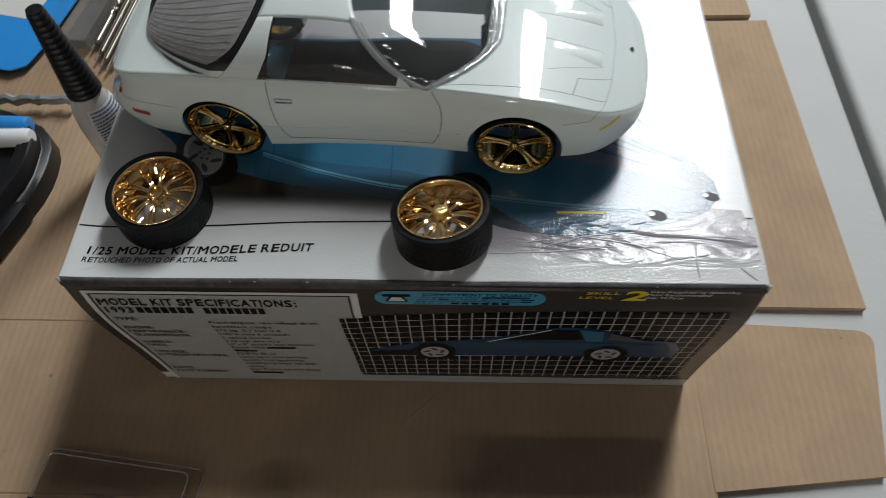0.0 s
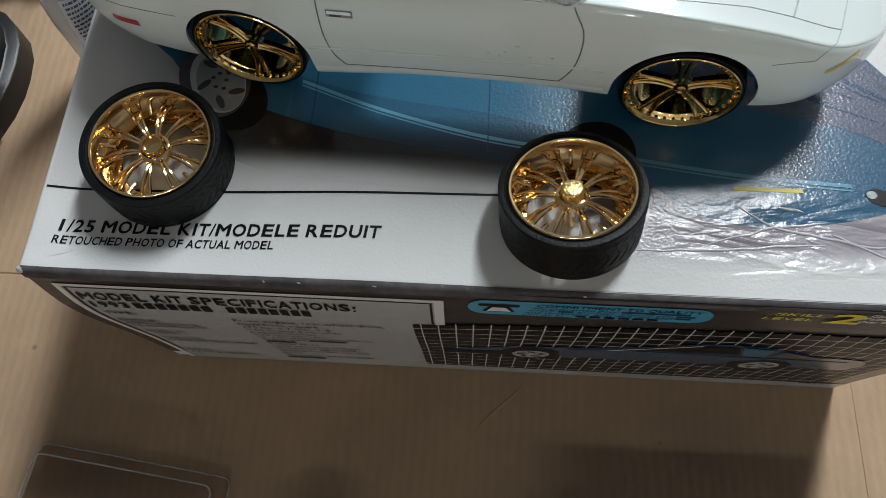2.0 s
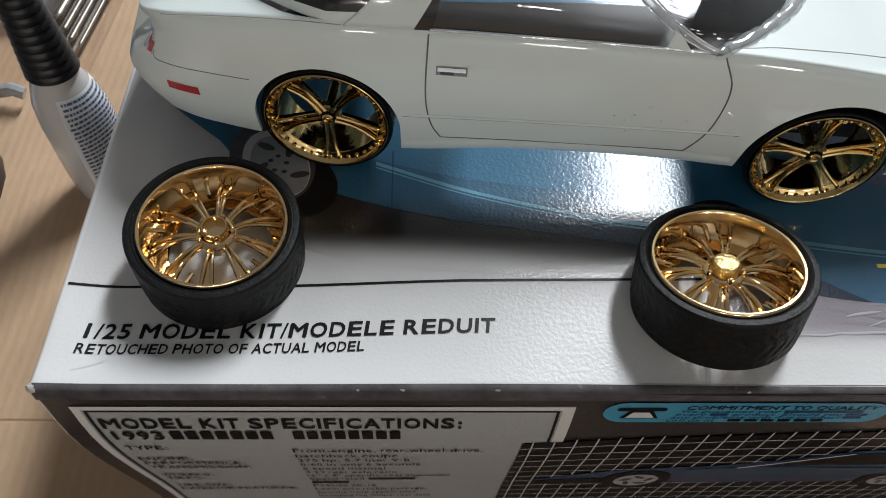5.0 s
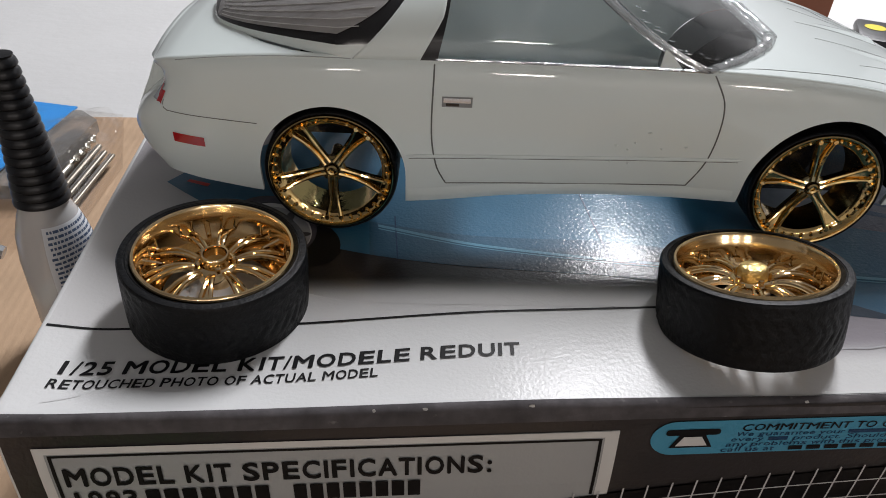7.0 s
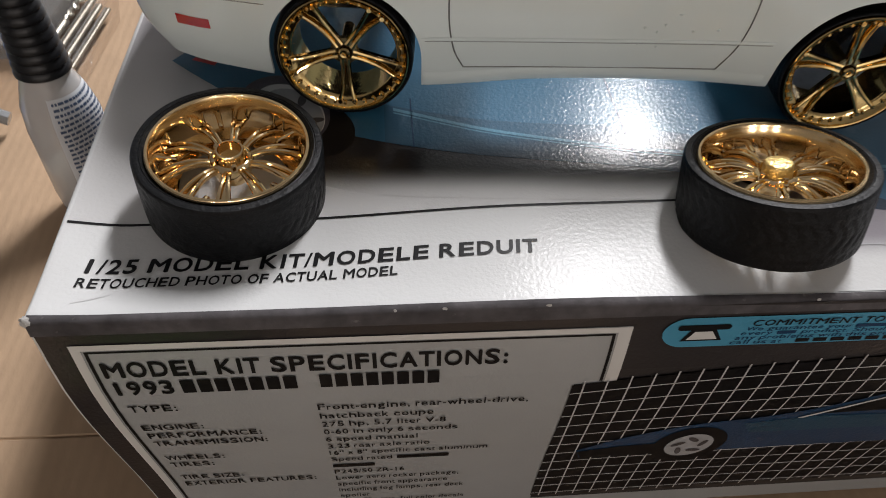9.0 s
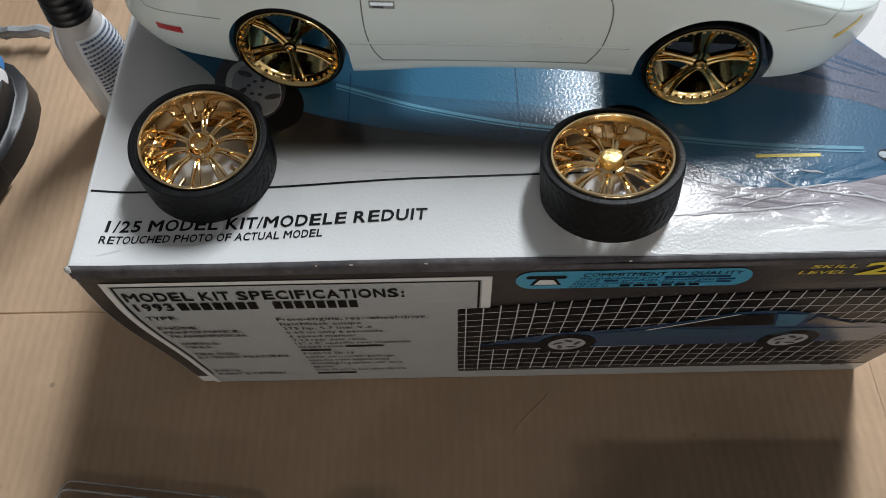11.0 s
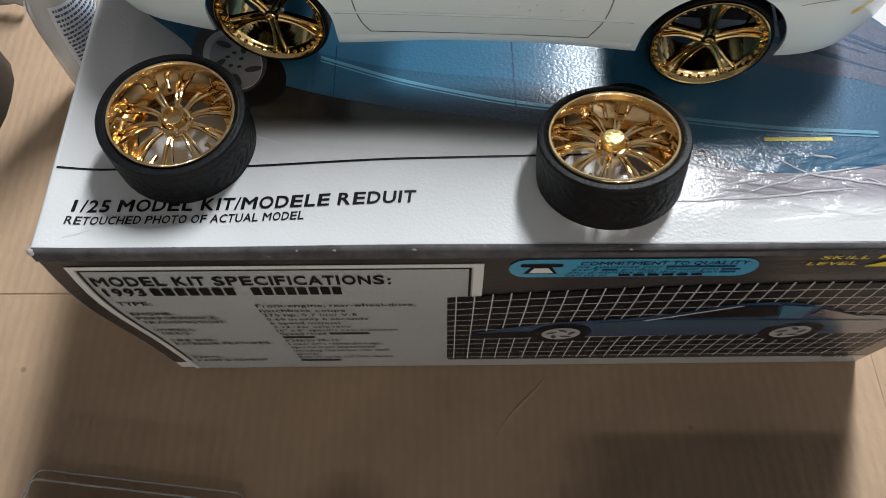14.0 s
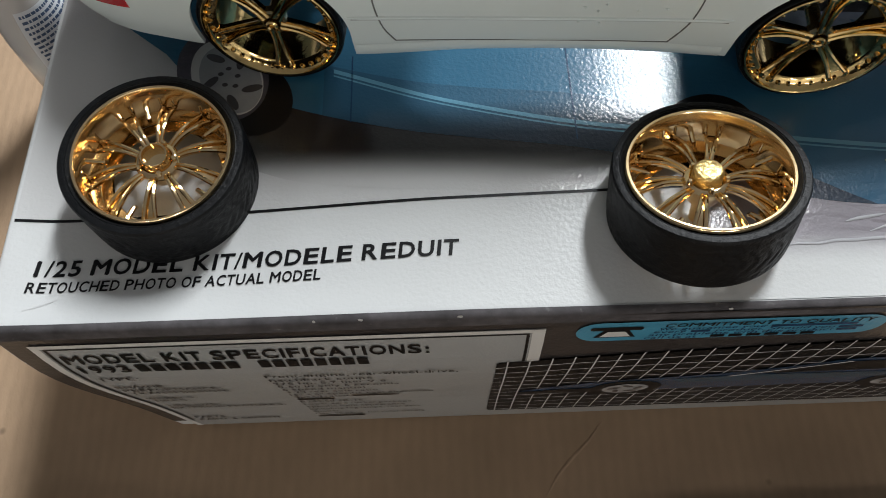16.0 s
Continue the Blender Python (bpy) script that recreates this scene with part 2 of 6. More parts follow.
ORANGE = material("orange_plastic", (0.55, 0.18, 0.04), 0.5, vary=0.1)
RED_BROWN = material("red_brown_board", (0.20, 0.065, 0.03), 0.7, vary=0.15, scale=40)
BEIGE_NYLON = material("milky_white_plastic", (0.70, 0.72, 0.74), 0.4, vary=0.05)


# ---- mesh helpers ----
def part(name, bm, mat, parent=None, label="", smooth=True, at=None):
    me = bpy.data.meshes.new(name)
    bmesh.ops.recalc_face_normals(bm, faces=bm.faces)
    bm.to_mesh(me)
    bm.free()
    if smooth:
        me.polygons.foreach_set("use_smooth", [True] * len(me.polygons))
        me.set_sharp_from_angle(angle=radians(38))
    me.materials.append(mat)
    ob = new(name, me)
    if at is not None:
        ob.matrix_basis = at
    if parent is not None:
        ob.parent = parent
    if label:
        ob["label"] = label
    return ob


def thing(name, m, label, category, group="", kind=""):
    ob = new(name)
    ob.empty_display_size = 0.02
    ob.matrix_basis = m
    return tagged(ob, label, category, group, kind)


def add_box(bm, x0, x1, y0, y1, z0, z1, bevel=0.0, seg=2):
    made = bmesh.ops.create_cube(bm, size=1)["verts"]
    for v in made:
        v.co = ((x0 + x1) / 2 + v.co.x * (x1 - x0), (y0 + y1) / 2 + v.co.y * (y1 - y0), (z0 + z1) / 2 + v.co.z * (z1 - z0))
    if bevel:
        edges = list({e for v in made for e in v.link_edges})
        bmesh.ops.bevel(bm, geom=edges, offset=bevel, segments=seg, affect="EDGES", profile=0.5)
    return bm


def box(x0, x1, y0, y1, z0, z1, bevel=0.0, seg=2):
    return add_box(bmesh.new(), x0, x1, y0, y1, z0, z1, bevel, seg)


def lathe(profile, seg=64, closed=False, ripple=None):
    """Turn (radius, height) pairs round z."""
    bm = bmesh.new()
    rings = []
    for j, (r, z) in enumerate(profile):
        ring = []
        for i in range(seg):
            a = 2 * math.pi * i / seg
            rr = r + (ripple(i, j) if ripple else 0)
            ring.append(bm.verts.new((rr * math.cos(a), rr * math.sin(a), z)))
        rings.append(ring)
    pairs = list(zip(rings, rings[1:]))
    if closed:
        pairs.append((rings[-1], rings[0]))
    for a, b in pairs:
        for i in range(seg):
            k = (i + 1) % seg
            bm.faces.new((a[i], a[k], b[k], b[i]))
    if not closed:
        for ring, (r, _) in ((rings[0], profile[0]), (rings[-1], profile[-1])):
            if r < 0.0006:
                bm.faces.new(ring)
    return bm


def add_tube(bm, pts, radius, seg=8, flat=1.0, taper=None):
    """A rod along points; flat squeezes it, taper scales it along its way."""
    pts = [Vector(p) for p in pts]
    rings = []
    for k, p in enumerate(pts):
        d = (pts[min(k + 1, len(pts) - 1)] - pts[max(k - 1, 0)]).normalized()
        up = Vector((0, 0, 1)) if abs(d.z) < 0.9 else Vector((0, 1, 0))
        s = d.cross(up).normalized()
        n = s.cross(d)
        r = radius * (taper(k / (len(pts) - 1)) if taper else 1)
        rings.append([bm.verts.new(p + s * (r * math.cos(2 * math.pi * i / seg)) + n * (r * flat * math.sin(2 * math.pi * i / seg))) for i in range(seg)])
    for a, b in zip(rings, rings[1:]):
        for i in range(seg):
            bm.faces.new((a[i], a[(i + 1) % seg], b[(i + 1) % seg], b[i]))
    bm.faces.new(rings[0]), bm.faces.new(rings[-1])
    return bm


def tube(pts, radius, seg=8, flat=1.0, taper=None):
    return add_tube(bmesh.new(), pts, radius, seg, flat, taper)


def sheet(f, nu, nv):
    """A grid whose point is f(a, b), both from 0 to 1."""
    bm = bmesh.new()
    g = [[bm.verts.new(f(i / nu, j / nv)) for j in range(nv + 1)] for i in range(nu + 1)]
    for i in range(nu):
        for j in range(nv):
            bm.faces.new((g[i][j], g[i + 1][j], g[i + 1][j + 1], g[i][j + 1]))
    return bm


def plate(points, z0, z1, bevel=0.0):
    """A flat outline in x and y, raised from z0 to z1."""
    bm = bmesh.new()
    f = bm.faces.new([bm.verts.new((x, y, z0)) for x, y in points])
    ex = bmesh.ops.extrude_face_region(bm, geom=[f])
    for g in ex["geom"]:
        if isinstance(g, bmesh.types.BMVert):
            g.co.z = z1
    if bevel:
        bmesh.ops.bevel(bm, geom=[e for e in bm.edges if all(v.co.z == z1 for v in e.verts)], offset=bevel, segments=2, affect="EDGES")
    return bm


def rounded(x0, x1, y0, y1, r, n=6):
    pts = []
    for cx, cy, a0 in ((x1 - r, y1 - r, 0), (x0 + r, y1 - r, 90), (x0 + r, y0 + r, 180), (x1 - r, y0 + r, 270)):
        for k in range(n + 1):
            a = radians(a0 + 90 * k / n)
            pts.append((cx + r * math.cos(a), cy + r * math.sin(a)))
    return pts


def curve_of(xs, ys):
    """A smooth line through pairs."""
    xs, ys = list(xs), list(ys)

    def f(x):
        if x <= xs[0]:
            return ys[0]
        if x >= xs[-1]:
            return ys[-1]
        i = max(k for k in range(len(xs) - 1) if xs[k] <= x)
        h = xs[i + 1] - xs[i]
        t = (x - xs[i]) / h

        def slope(k):
            a, b = max(k - 1, 0), min(k + 1, len(xs) - 1)
            return (ys[b] - ys[a]) / (xs[b] - xs[a])
        m0, m1 = slope(i) * h, slope(i + 1) * h
        return ((2 * t ** 3 - 3 * t ** 2 + 1) * ys[i] + (t ** 3 - 2 * t ** 2 + t) * m0
                + (-2 * t ** 3 + 3 * t ** 2) * ys[i + 1] + (t ** 3 - t ** 2) * m1)
    return f


WIDE = dict(zip("ABCDEFGHIJKLMNOPQRSTUVWXYZ", (722, 722, 722, 722, 667, 611, 778, 722, 278, 556, 722, 611, 833, 722, 778, 667, 778, 722, 667, 611, 722, 667, 944, 667, 667, 611)))
WIDE.update(zip("abcdefghijklmnopqrstuvwxyz", (556, 611, 556, 611, 556, 333, 611, 611, 278, 278, 556, 278, 889, 611, 611, 611, 611, 389, 556, 333, 611, 556, 778, 556, 556, 500)))
WIDE.update({" ": 278, "/": 278, ":": 333, ".": 278, ",": 278, "-": 333, "&": 722, '"': 474})
THIN_SIDES = set("AVWXYTJZv/wxyftz")
GLYPHS = {}


def glyph(char, heavy):
    """One letter of the built-in font, thickened, with its outline at cap height 1."""
    if (char, heavy) not in GLYPHS:
        cu = bpy.data.curves.new("letters", "FONT")
        slanted = char in "MNWKVAXYZ147&"
        cu.body, cu.size, cu.offset, cu.resolution_u = char, 1.0, 0.0 if slanted else heavy, 3
        ob = bpy.data.objects.new("letters", cu)
        scene.collection.objects.link(ob)
        bpy.context.view_layer.update()
        me = bpy.data.meshes.new_from_object(ob.evaluated_get(bpy.context.evaluated_depsgraph_get()))
        bpy.data.objects.remove(ob)
        verts, faces = [], []
        # pointed letters grow heavier by lying over themselves, a hair apart
        for k, (dx, dy) in enumerate(((0, 0), (1.3, 0), (-1.3, 0), (0, 1), (0, -1)) if slanted and heavy else ((0, 0),)):
            faces += [tuple(len(verts) + n for n in p.vertices) for p in me.polygons]
            verts += [(v.co.x + dx * heavy, v.co.y + dy * heavy, 0.0008 * k) for v in me.vertices]
        GLYPHS[char, heavy] = verts, faces
        bpy.data.meshes.remove(me)
    return GLYPHS[char, heavy]


def lettering(text, width, height, bold=0.0, lean=0.0):
    """Flat letters with the even, wide stance of a grotesque, fitted to a width and a capital height, from the origin to the right."""
    bm = bmesh.new()
    order = bm.verts.layers.int.new("letter")
    cap = max(y for _, y, _ in glyph("H", bold)[0])
    pen_x = 0.0
    for place, char in enumerate(text):
        full = WIDE.get(char, 556) / 1000
        if char != " ":
            verts, faces = glyph(char, bold)
            side = 0.02 if char in THIN_SIDES else 0.055
            x0, x1 = min(v[0] for v in verts), max(v[0] for v in verts)
            if char in "I1il.:,'-":
                fit = min(1.0, (full - 2 * side) / (x1 - x0))
            else:
                fit = (full - 2 * side) / (x1 - x0)
            start = pen_x + (full - (x1 - x0) * fit) / 2
            made = [bm.verts.new((start + (x - x0) * fit, y / cap, z)) for x, y, z in verts]
            for v in made:
                v[order] = place
            for f in faces:
                bm.faces.new([made[k] for k in f])
        pen_x += full
    x0, x1 = min(v.co.x for v in bm.verts), max(v.co.x for v in bm.verts)
    for v in bm.verts:
        v.co.x = (v.co.x - x0) / (x1 - x0) * width + lean * v.co.y * height
        v.co.y *= height
        v.co.z *= height
    return bm


def bars(rows):
    """Plain bars, each x0, x1, y0, y1."""
    bm = bmesh.new()
    for x0, x1, y0, y1 in rows:
        bm.faces.new([bm.verts.new(p) for p in ((x0, y0, 0), (x1, y0, 0), (x1, y1, 0), (x0, y1, 0))])
    return bm


def flat_shape(points):
    bm = bmesh.new()
    bm.faces.new([bm.verts.new((x, y, 0)) for x, y in points])
    return bm


def disc(cx, cy, r, n=40, squash=1.0, turn=0.0):
    c, s = math.cos(turn), math.sin(turn)
    pts = []
    for k in range(n):
        a = 2 * math.pi * k / n
        u, w = r * math.cos(a), r * squash * math.sin(a)
        pts.append((cx + u * c - w * s, cy + u * s + w * c))
    return pts


# ---- room and table ----
def shell(name, bm, mat, label, category):
    return tagged(part(name, bm, mat, smooth=False), label, category, kind="structure")


shell("floor", box(-2.4, 2.4, -5.2, 2.6, -0.80, -0.76), FLOOR, "plain grey floor of the room", "floor")
shell("ceiling", box(-2.4, 2.4, -5.2, 2.6, 1.64, 1.70), CEIL, "plain white painted ceiling", "ceiling")
shell("wall_north", box(-2.4, 2.4, 2.6, 2.7, -0.76, 1.64), WALL, "plain pale painted wall", "wall")
shell("wall_south", box(-2.4, 2.4, -5.3, -5.2, -0.76, 1.64), WALL, "plain pale painted wall", "wall")
shell("wall_west", box(-2.5, -2.4, -5.2, 2.6, -0.76, 1.64), WALL, "plain pale painted wall", "wall")
shell("wall_east", box(2.4, 2.5, -5.2, 2.6, -0.76, 1.64), WALL, "plain pale painted wall", "wall")


def folding_table():
    t = thing("table", pose(0, 0, -0.0035), "white moulded plastic folding table with a pebbled top", "table")
    part("tabletop", box(-0.62, 0.343, -0.55, 0.80, -0.04, 0, 0.004, 3), TABLE, t)
    part("tabletop", box(0.349, 1.20, -0.55, 0.80, -0.04, 0, 0.004, 3), TABLE, t)
    for x in (-0.55, 1.12):
        for y in (-0.48, 0.73):
            part("leg", tube([(x, y, -0.04), (x, y, -0.7565)], 0.014, 12), GREY_PLASTIC, t, "grey metal leg")


folding_table()


def flattened_carton():
    c = thing("flattened_carton", pose(0, 0, 0), "opened brown corrugated cardboard carton lying flat on the table", "cardboard")
    rows = ((0.0289, 0.297), (-0.0486, 0.0285), (-0.42, -0.0490))
    for y0, y1 in rows:
        part("panel", box(-0.42, 0.2350, y0, y1, -0.0032, 0, 0.0004, 1), CARD, c)
    part("crease", box(-0.419, 0.2357, -0.4, 0.296, -0.0034, -0.0004), CARD_EDGE, c, "darker pressed fold lines")
    f1 = [(0.2350, 0.0405), (0.3165, 0.0400), (0.3125, 0.2325), (0.2350, 0.2305)]
    f2 = [(0.2350, -0.0425)] + [(0.3035, -0.0350)] + [(0.3150 - 0.006 + 0.006 * math.cos(a), 0.0240 - 0.001 + 0.006 * math.sin(a)) for a in (0, 0.5, 1.0, 1.57)] + [(0.2350, 0.0325)]
    f3 = [(0.2350, -0.22), (0.318, -0.22), (0.316, -0.047), (0.2370, -0.0505), (0.2350, -0.0505)]
    f0 = [(0.2350, 0.2365), (0.3045, 0.2375), (0.303, 0.296), (0.2350, 0.297)]
    fold = [(0.1261, -0.0012), (0.1214, -0.0066), (0.1152, -0.0122), (0.1116, -0.0162), (0.1070, -0.0228)]
    fold = [(x + 0.0004 * noise.noise(Vector((x * 500, y * 500, 4))), y) for x, y in fold]
    part("pressed_crease", tube([(x, y, 0.0) for x, y in fold], 0.00055, 8, 0.35, lambda s: 0.3 + 0.7 * math.sin(math.pi * s)), CARD, c, "short raised crease")
    for pts in (f1, f2, f3, f0):
        part("flap", plate(pts, -0.0032, -0.0002, 0.0003), CARD, c)


flattened_carton()


# ---- kit box ----
def smooth_step(a, b, x):
    t = max(0.0, min(1.0, (x - a) / (b - a)))
    return t * t * (3 - 2 * t)


def sag(x, y):
    """How far the thin lid sinks under the car's rear wheels and towards its front left edge."""
    rear = smooth_step(0.0, 0.030, x) * smooth_step(0.120, 0.075, x) * smooth_step(0.026, 0.052, y) * smooth_step(0.150, 0.135, y)
    front = smooth_step(-0.004, 0.012, x) * smooth_step(0.085, 0.035, x) * smooth_step(-0.003, 0.010, y) * smooth_step(0.065, 0.045, y)
    roll = 0.0009 * smooth_step(0.012, -0.001, y) * smooth_step(0.085, 0.140, x)
    dent = 0.0005 * math.exp(-((y - 0.0135 - 0.002 * math.sin(x * 70)) / 0.0055) ** 2) * smooth_step(0.135, 0.165, x) * smooth_step(0.234, 0.215, x) * (0.65 + 0.35 * math.sin(x * 190 + 1))
    return -0.0021 * (1 - (1 - rear) * (1 - front)) - roll - dent


lean_of = curve_of((0.0, 0.03, 0.05, 0.063, 0.074, 0.0825, 0.0894), (0.0018, 0.0004, -0.0012, -0.0020, -0.0018, -0.0007, 0.0))


def narrow(z):
    """How much the box draws in from its lid towards its foot."""
    return 1 - 0.043 * (1 - max(0.0, min(1.0, z / BOX_H)))


def bulge(bm, taper=True):
    """Let the front belly out and the box narrow towards its foot."""
    k = 0.006
    while k < BOX_H:
        bmesh.ops.bisect_plane(bm, geom=bm.verts[:] + bm.edges[:] + bm.faces[:], plane_co=(0, 0, k), plane_no=(0, 0, 1))
        k += 0.006
    for v in bm.verts:
        z = max(0.0, min(BOX_H, v.co.z))
        if taper:
            v.co.x = BOX_W / 2 + (v.co.x - BOX_W / 2) * narrow(z)
        v.co.y += lean_of(z) * max(0.0, 1 - v.co.y / BOX_D)
    return bm


def settle(bm, over=0.0):
    """Cut a lid piece into small fields and let it follow the sag."""
    for axis, end in ((0, BOX_W), (1, BOX_D)):
        k = 0.002
        near, far = min(v.co[axis] for v in bm.verts), max(v.co[axis] for v in bm.verts)
        while k < end:
            if not near < k < far:
                k += 0.002
                continue
            co, no = [0, 0, 0], [0, 0, 0]
            co[axis], no[axis] = k, 1
            bmesh.ops.bisect_plane(bm, geom=bm.verts[:] + bm.edges[:] + bm.faces[:], plane_co=co, plane_no=no)
            k += 0.002
    for v in bm.verts:
        if v.co.z >= over:
            v.co.z += sag(v.co.x, v.co.y)
    return bm


CREASES = (((0.1600, 0.0140), (0.1755, 0.0187), (0.1883, 0.0205)), ((0.1680, 0.0238), (0.1755, 0.0187), (0.1925, 0.0158), (0.2063, 0.0102)),
           ((0.1430, 0.0116), (0.1640, 0.0128), (0.1868, 0.0150)), ((0.2122, 0.0165), (0.2117, 0.0090), (0.2120, 0.0025)), ((0.2255, 0.0072), (0.2305, 0.0025)),
           ((0.1770, 0.0240), (0.1830, 0.0230)), ((0.1560, 0.0160), (0.1640, 0.0175)), ((0.2050, 0.0102), (0.2168, 0.0120)), ((0.1890, 0.0175), (0.1945, 0.0150), (0.2010, 0.0150)))


def kit_box():
    b = thing("model_kit_box", pose(0, 0, 0), "printed cardboard model kit box with a crumpled glossy lid", "box")
    body = box(0.0, BOX_W, 0.0, BOX_D, 0.0003, BOX_H, 0.0009, 3)
    part("carton", bulge(settle(body, BOX_H - 0.0011)), BOARD, b)
    lift, ply = 0.00012, 0.00005

    def top(name, bm, mat, label="", level=1, z=None):
        return part(name, settle(bm, -1.0), mat, b, label, at=pose(0, 0, BOX_H + ply * level))

    def front(name, bm, mat, label="", level=1, x=0.0, z=0.0, exact=False, free=False):
        bmesh.ops.transform(bm, matrix=pose(x, -lift * level, z, 90, 0, 0), verts=bm.verts)
        for v in bm.verts:
            v.co.z = max(0.0007, v.co.z - (0.0 if exact else 1.38 * lean_of(max(0.0, min(BOX_H, v.co.z)))))
            if free:
                v.co.x = BOX_W / 2 + (v.co.x - BOX_W / 2) / narrow(v.co.z)
        return part(name, bulge(bm), mat, b, label, smooth=False)

    def front_bars(name, rows, mat, level):
        for row in rows:
            front(name, bars([row]), mat, level=level)

    # lid: photo backdrop, printed blue car, rule and captions
    back = sheet(lambda a, c: (0.0012 + a * (BOX_W - 0.0024), (0.0224 + 0.0042 * a) * (1 - c) + (BOX_D - 0.0012) * c, 0), 8, 8)
    top("photo_backdrop", back, BACKDROP, "pale grey printed photo backdrop")
    line = flat_shape([(0.0012, 0.0221), (BOX_W - 0.0012, 0.0263), (BOX_W - 0.0012, 0.0269), (0.0012, 0.0227)])
    top("rule", line, BLACK_INK, level=2)
    low = curve_of((0.0108, 0.0168, 0.0250, 0.0262, 0.040, 0.0536, 0.073, 0.090, 0.110, 0.135, 0.150, 0.168, 0.186, 0.2045, 0.2195, 0.2238),
                   (0.0728, 0.0677, 0.0612, 0.0580, 0.0520, 0.0465, 0.0408, 0.0374, 0.0340, 0.0275, 0.0215, 0.0192, 0.0198, 0.0242, 0.0300, 0.0366))
    shade_low = curve_of((0.040, 0.055, 0.080, 0.110, 0.140, 0.165, 0.180), (0.0345, 0.0290, 0.0258, 0.0248, 0.0252, 0.0256, 0.0260))
    n = 48
    pts = [(0.040 + (0.180 - 0.040) * k / n, shade_low(0.040 + 0.140 * k / n)) for k in range(n + 1)]
    top("printed_shadow", flat_shape(pts + [(0.180, 0.045), (0.040, 0.060)]), SHADOW_FADE, "soft dark printed shadow", 2)
    nose_shade = [(0.130, 0.0120), (0.1335, 0.0016), (0.160, 0.0016), (0.190, 0.0016), (0.215, 0.0016), (BOX_W - 0.0016, 0.0016), (BOX_W - 0.0016, 0.020), (0.2300, 0.030), (0.180, 0.034), (0.135, 0.034)]
    top("printed_shadow", flat_shape(nose_shade), NOSE_FADE, "soft lilac-grey printed shadow", 2.5)
    pts = [(0.0108 + 0.2130 * k / n, low(0.0108 + 0.2130 * k / n)) for k in range(n + 1)]
    top("printed_car_body", flat_shape(pts + [(0.2230, 0.0420), (0.2190, 0.0485), (0.2088, 0.0612), (0.190, 0.085), (0.150, 0.115), (0.060, 0.118), (0.018, 0.085)]), BLUE_FADE, "printed blue coupe", 3)
    wide = [0.058 + 0.105 * k / 30 for k in range(31)]
    top("printed_rocker", flat_shape([(x, low(x)) for x in wide] + [(x, low(x) + 0.013 * min(1, (0.163 - x) / 0.03)) for x in reversed(wide[:-1])]), ROCKER_FADE, "dark blue printed lower body", 4)
    hood = curve_of((0.160, 0.1786, 0.1963, 0.2107, 0.2170), (0.0552, 0.0500, 0.0458, 0.0392, 0.0372))
    pts = [(0.160 + 0.057 * k / 20, hood(0.160 + 0.057 * k / 20)) for k in range(21)]
    top("printed_hood", flat_shape(pts + [(0.2212, 0.0420), (0.2206, 0.0446), (0.2192, 0.0462), (0.2190, 0.0490), (0.2160, 0.0530), (0.2132, 0.0552), (0.2110, 0.0586), (0.2060, 0.0640), (0.195, 0.074), (0.150, 0.090), (0.140, 0.075)]), HOOD_INK, "printed grey-blue hood", 4)
    for x0, x1, ya, yb in ((0.196, 0.214, 0.062, 0.051), (0.188, 0.206, 0.064, 0.054), (0.178, 0.200, 0.0660, 0.0545), (0.170, 0.194, 0.0640, 0.0530), (0.176, 0.205, 0.0600, 0.0480)):
        top("printed_vent", flat_shape([(x0, ya), (x1, yb), (x1 - 0.002, yb + 0.0005), (x0, ya - 0.0016)]), NAVY_INK, level=5)
    crease = curve_of((0.060, 0.085, 0.110, 0.140, 0.170, 0.200), (0.0562, 0.0470, 0.0399, 0.0360, 0.0320, 0.0300))
    a = [(0.060 + 0.135 * k / 30, crease(0.060 + 0.135 * k / 30)) for k in range(31)]
    top("printed_highlight", flat_shape([(x, y - 0.0005) for x, y in a] + [(x, y + 0.0005) for x, y in reversed(a)]), PALE_BLUE_INK, level=5)
    top("printed_highlight", flat_shape([(x, y - 0.0014) for x, y in a] + [(x, y - 0.0010) for x, y in reversed(a)]), PALE_BLUE_INK, level=5)
    for seam_x, ya, yb in ((0.1086, 0.0360, 0.0700), (0.0637, 0.043, 0.06)):
        top("printed_seam", bars([(seam_x, seam_x + 0.0003, ya, yb)]), NAVY_INK, level=5)
    top("printed_marker", bars([(0.1672, 0.1835, 0.0280, 0.0290)]), YELLOW_INK, level=5)
    top("printed_marker", flat_shape([(0.0150, 0.0737), (0.0200, 0.0722), (0.0205, 0.0735), (0.0155, 0.0748)]), RED_INK, level=5)
    for cx, cy, r in ((0.2012, 0.0276, 0.0034), (0.2208, 0.0356, 0.0029)):
        top("printed_fog_lamp", flat_shape(disc(cx, cy, r, squash=0.62, turn=-0.3)), BLACK_INK, level=5)
        top("printed_lens", flat_shape(disc(cx - 0.0019, cy + 0.0006, r * 0.36, squash=0.85)), LENS_INK, level=6)
    top("printed_tyre", flat_shape(disc(0.0425, 0.0505, 0.0105, squash=0.80, turn=radians(-50))), BLACK_INK, level=5)
    top("printed_sidewall", flat_shape(disc(0.0366, 0.0566, 0.0128, squash=0.72, turn=radians(-66))), TYRE_INK, level=6)
    top("printed_glass", flat_shape([(0.062, 0.089), (0.150, 0.081), (0.168, 0.098), (0.135, 0.114), (0.064, 0.1165)]), BLACK_INK, "black printed side glass", 5)
    top("printed_sill", flat_shape([(0.074, 0.0790), (0.156, 0.0705), (0.152, 0.0790), (0.070, 0.0870)]), PALE_BLUE_INK, "pale printed door sill", 5)
    lean = radians(-63)
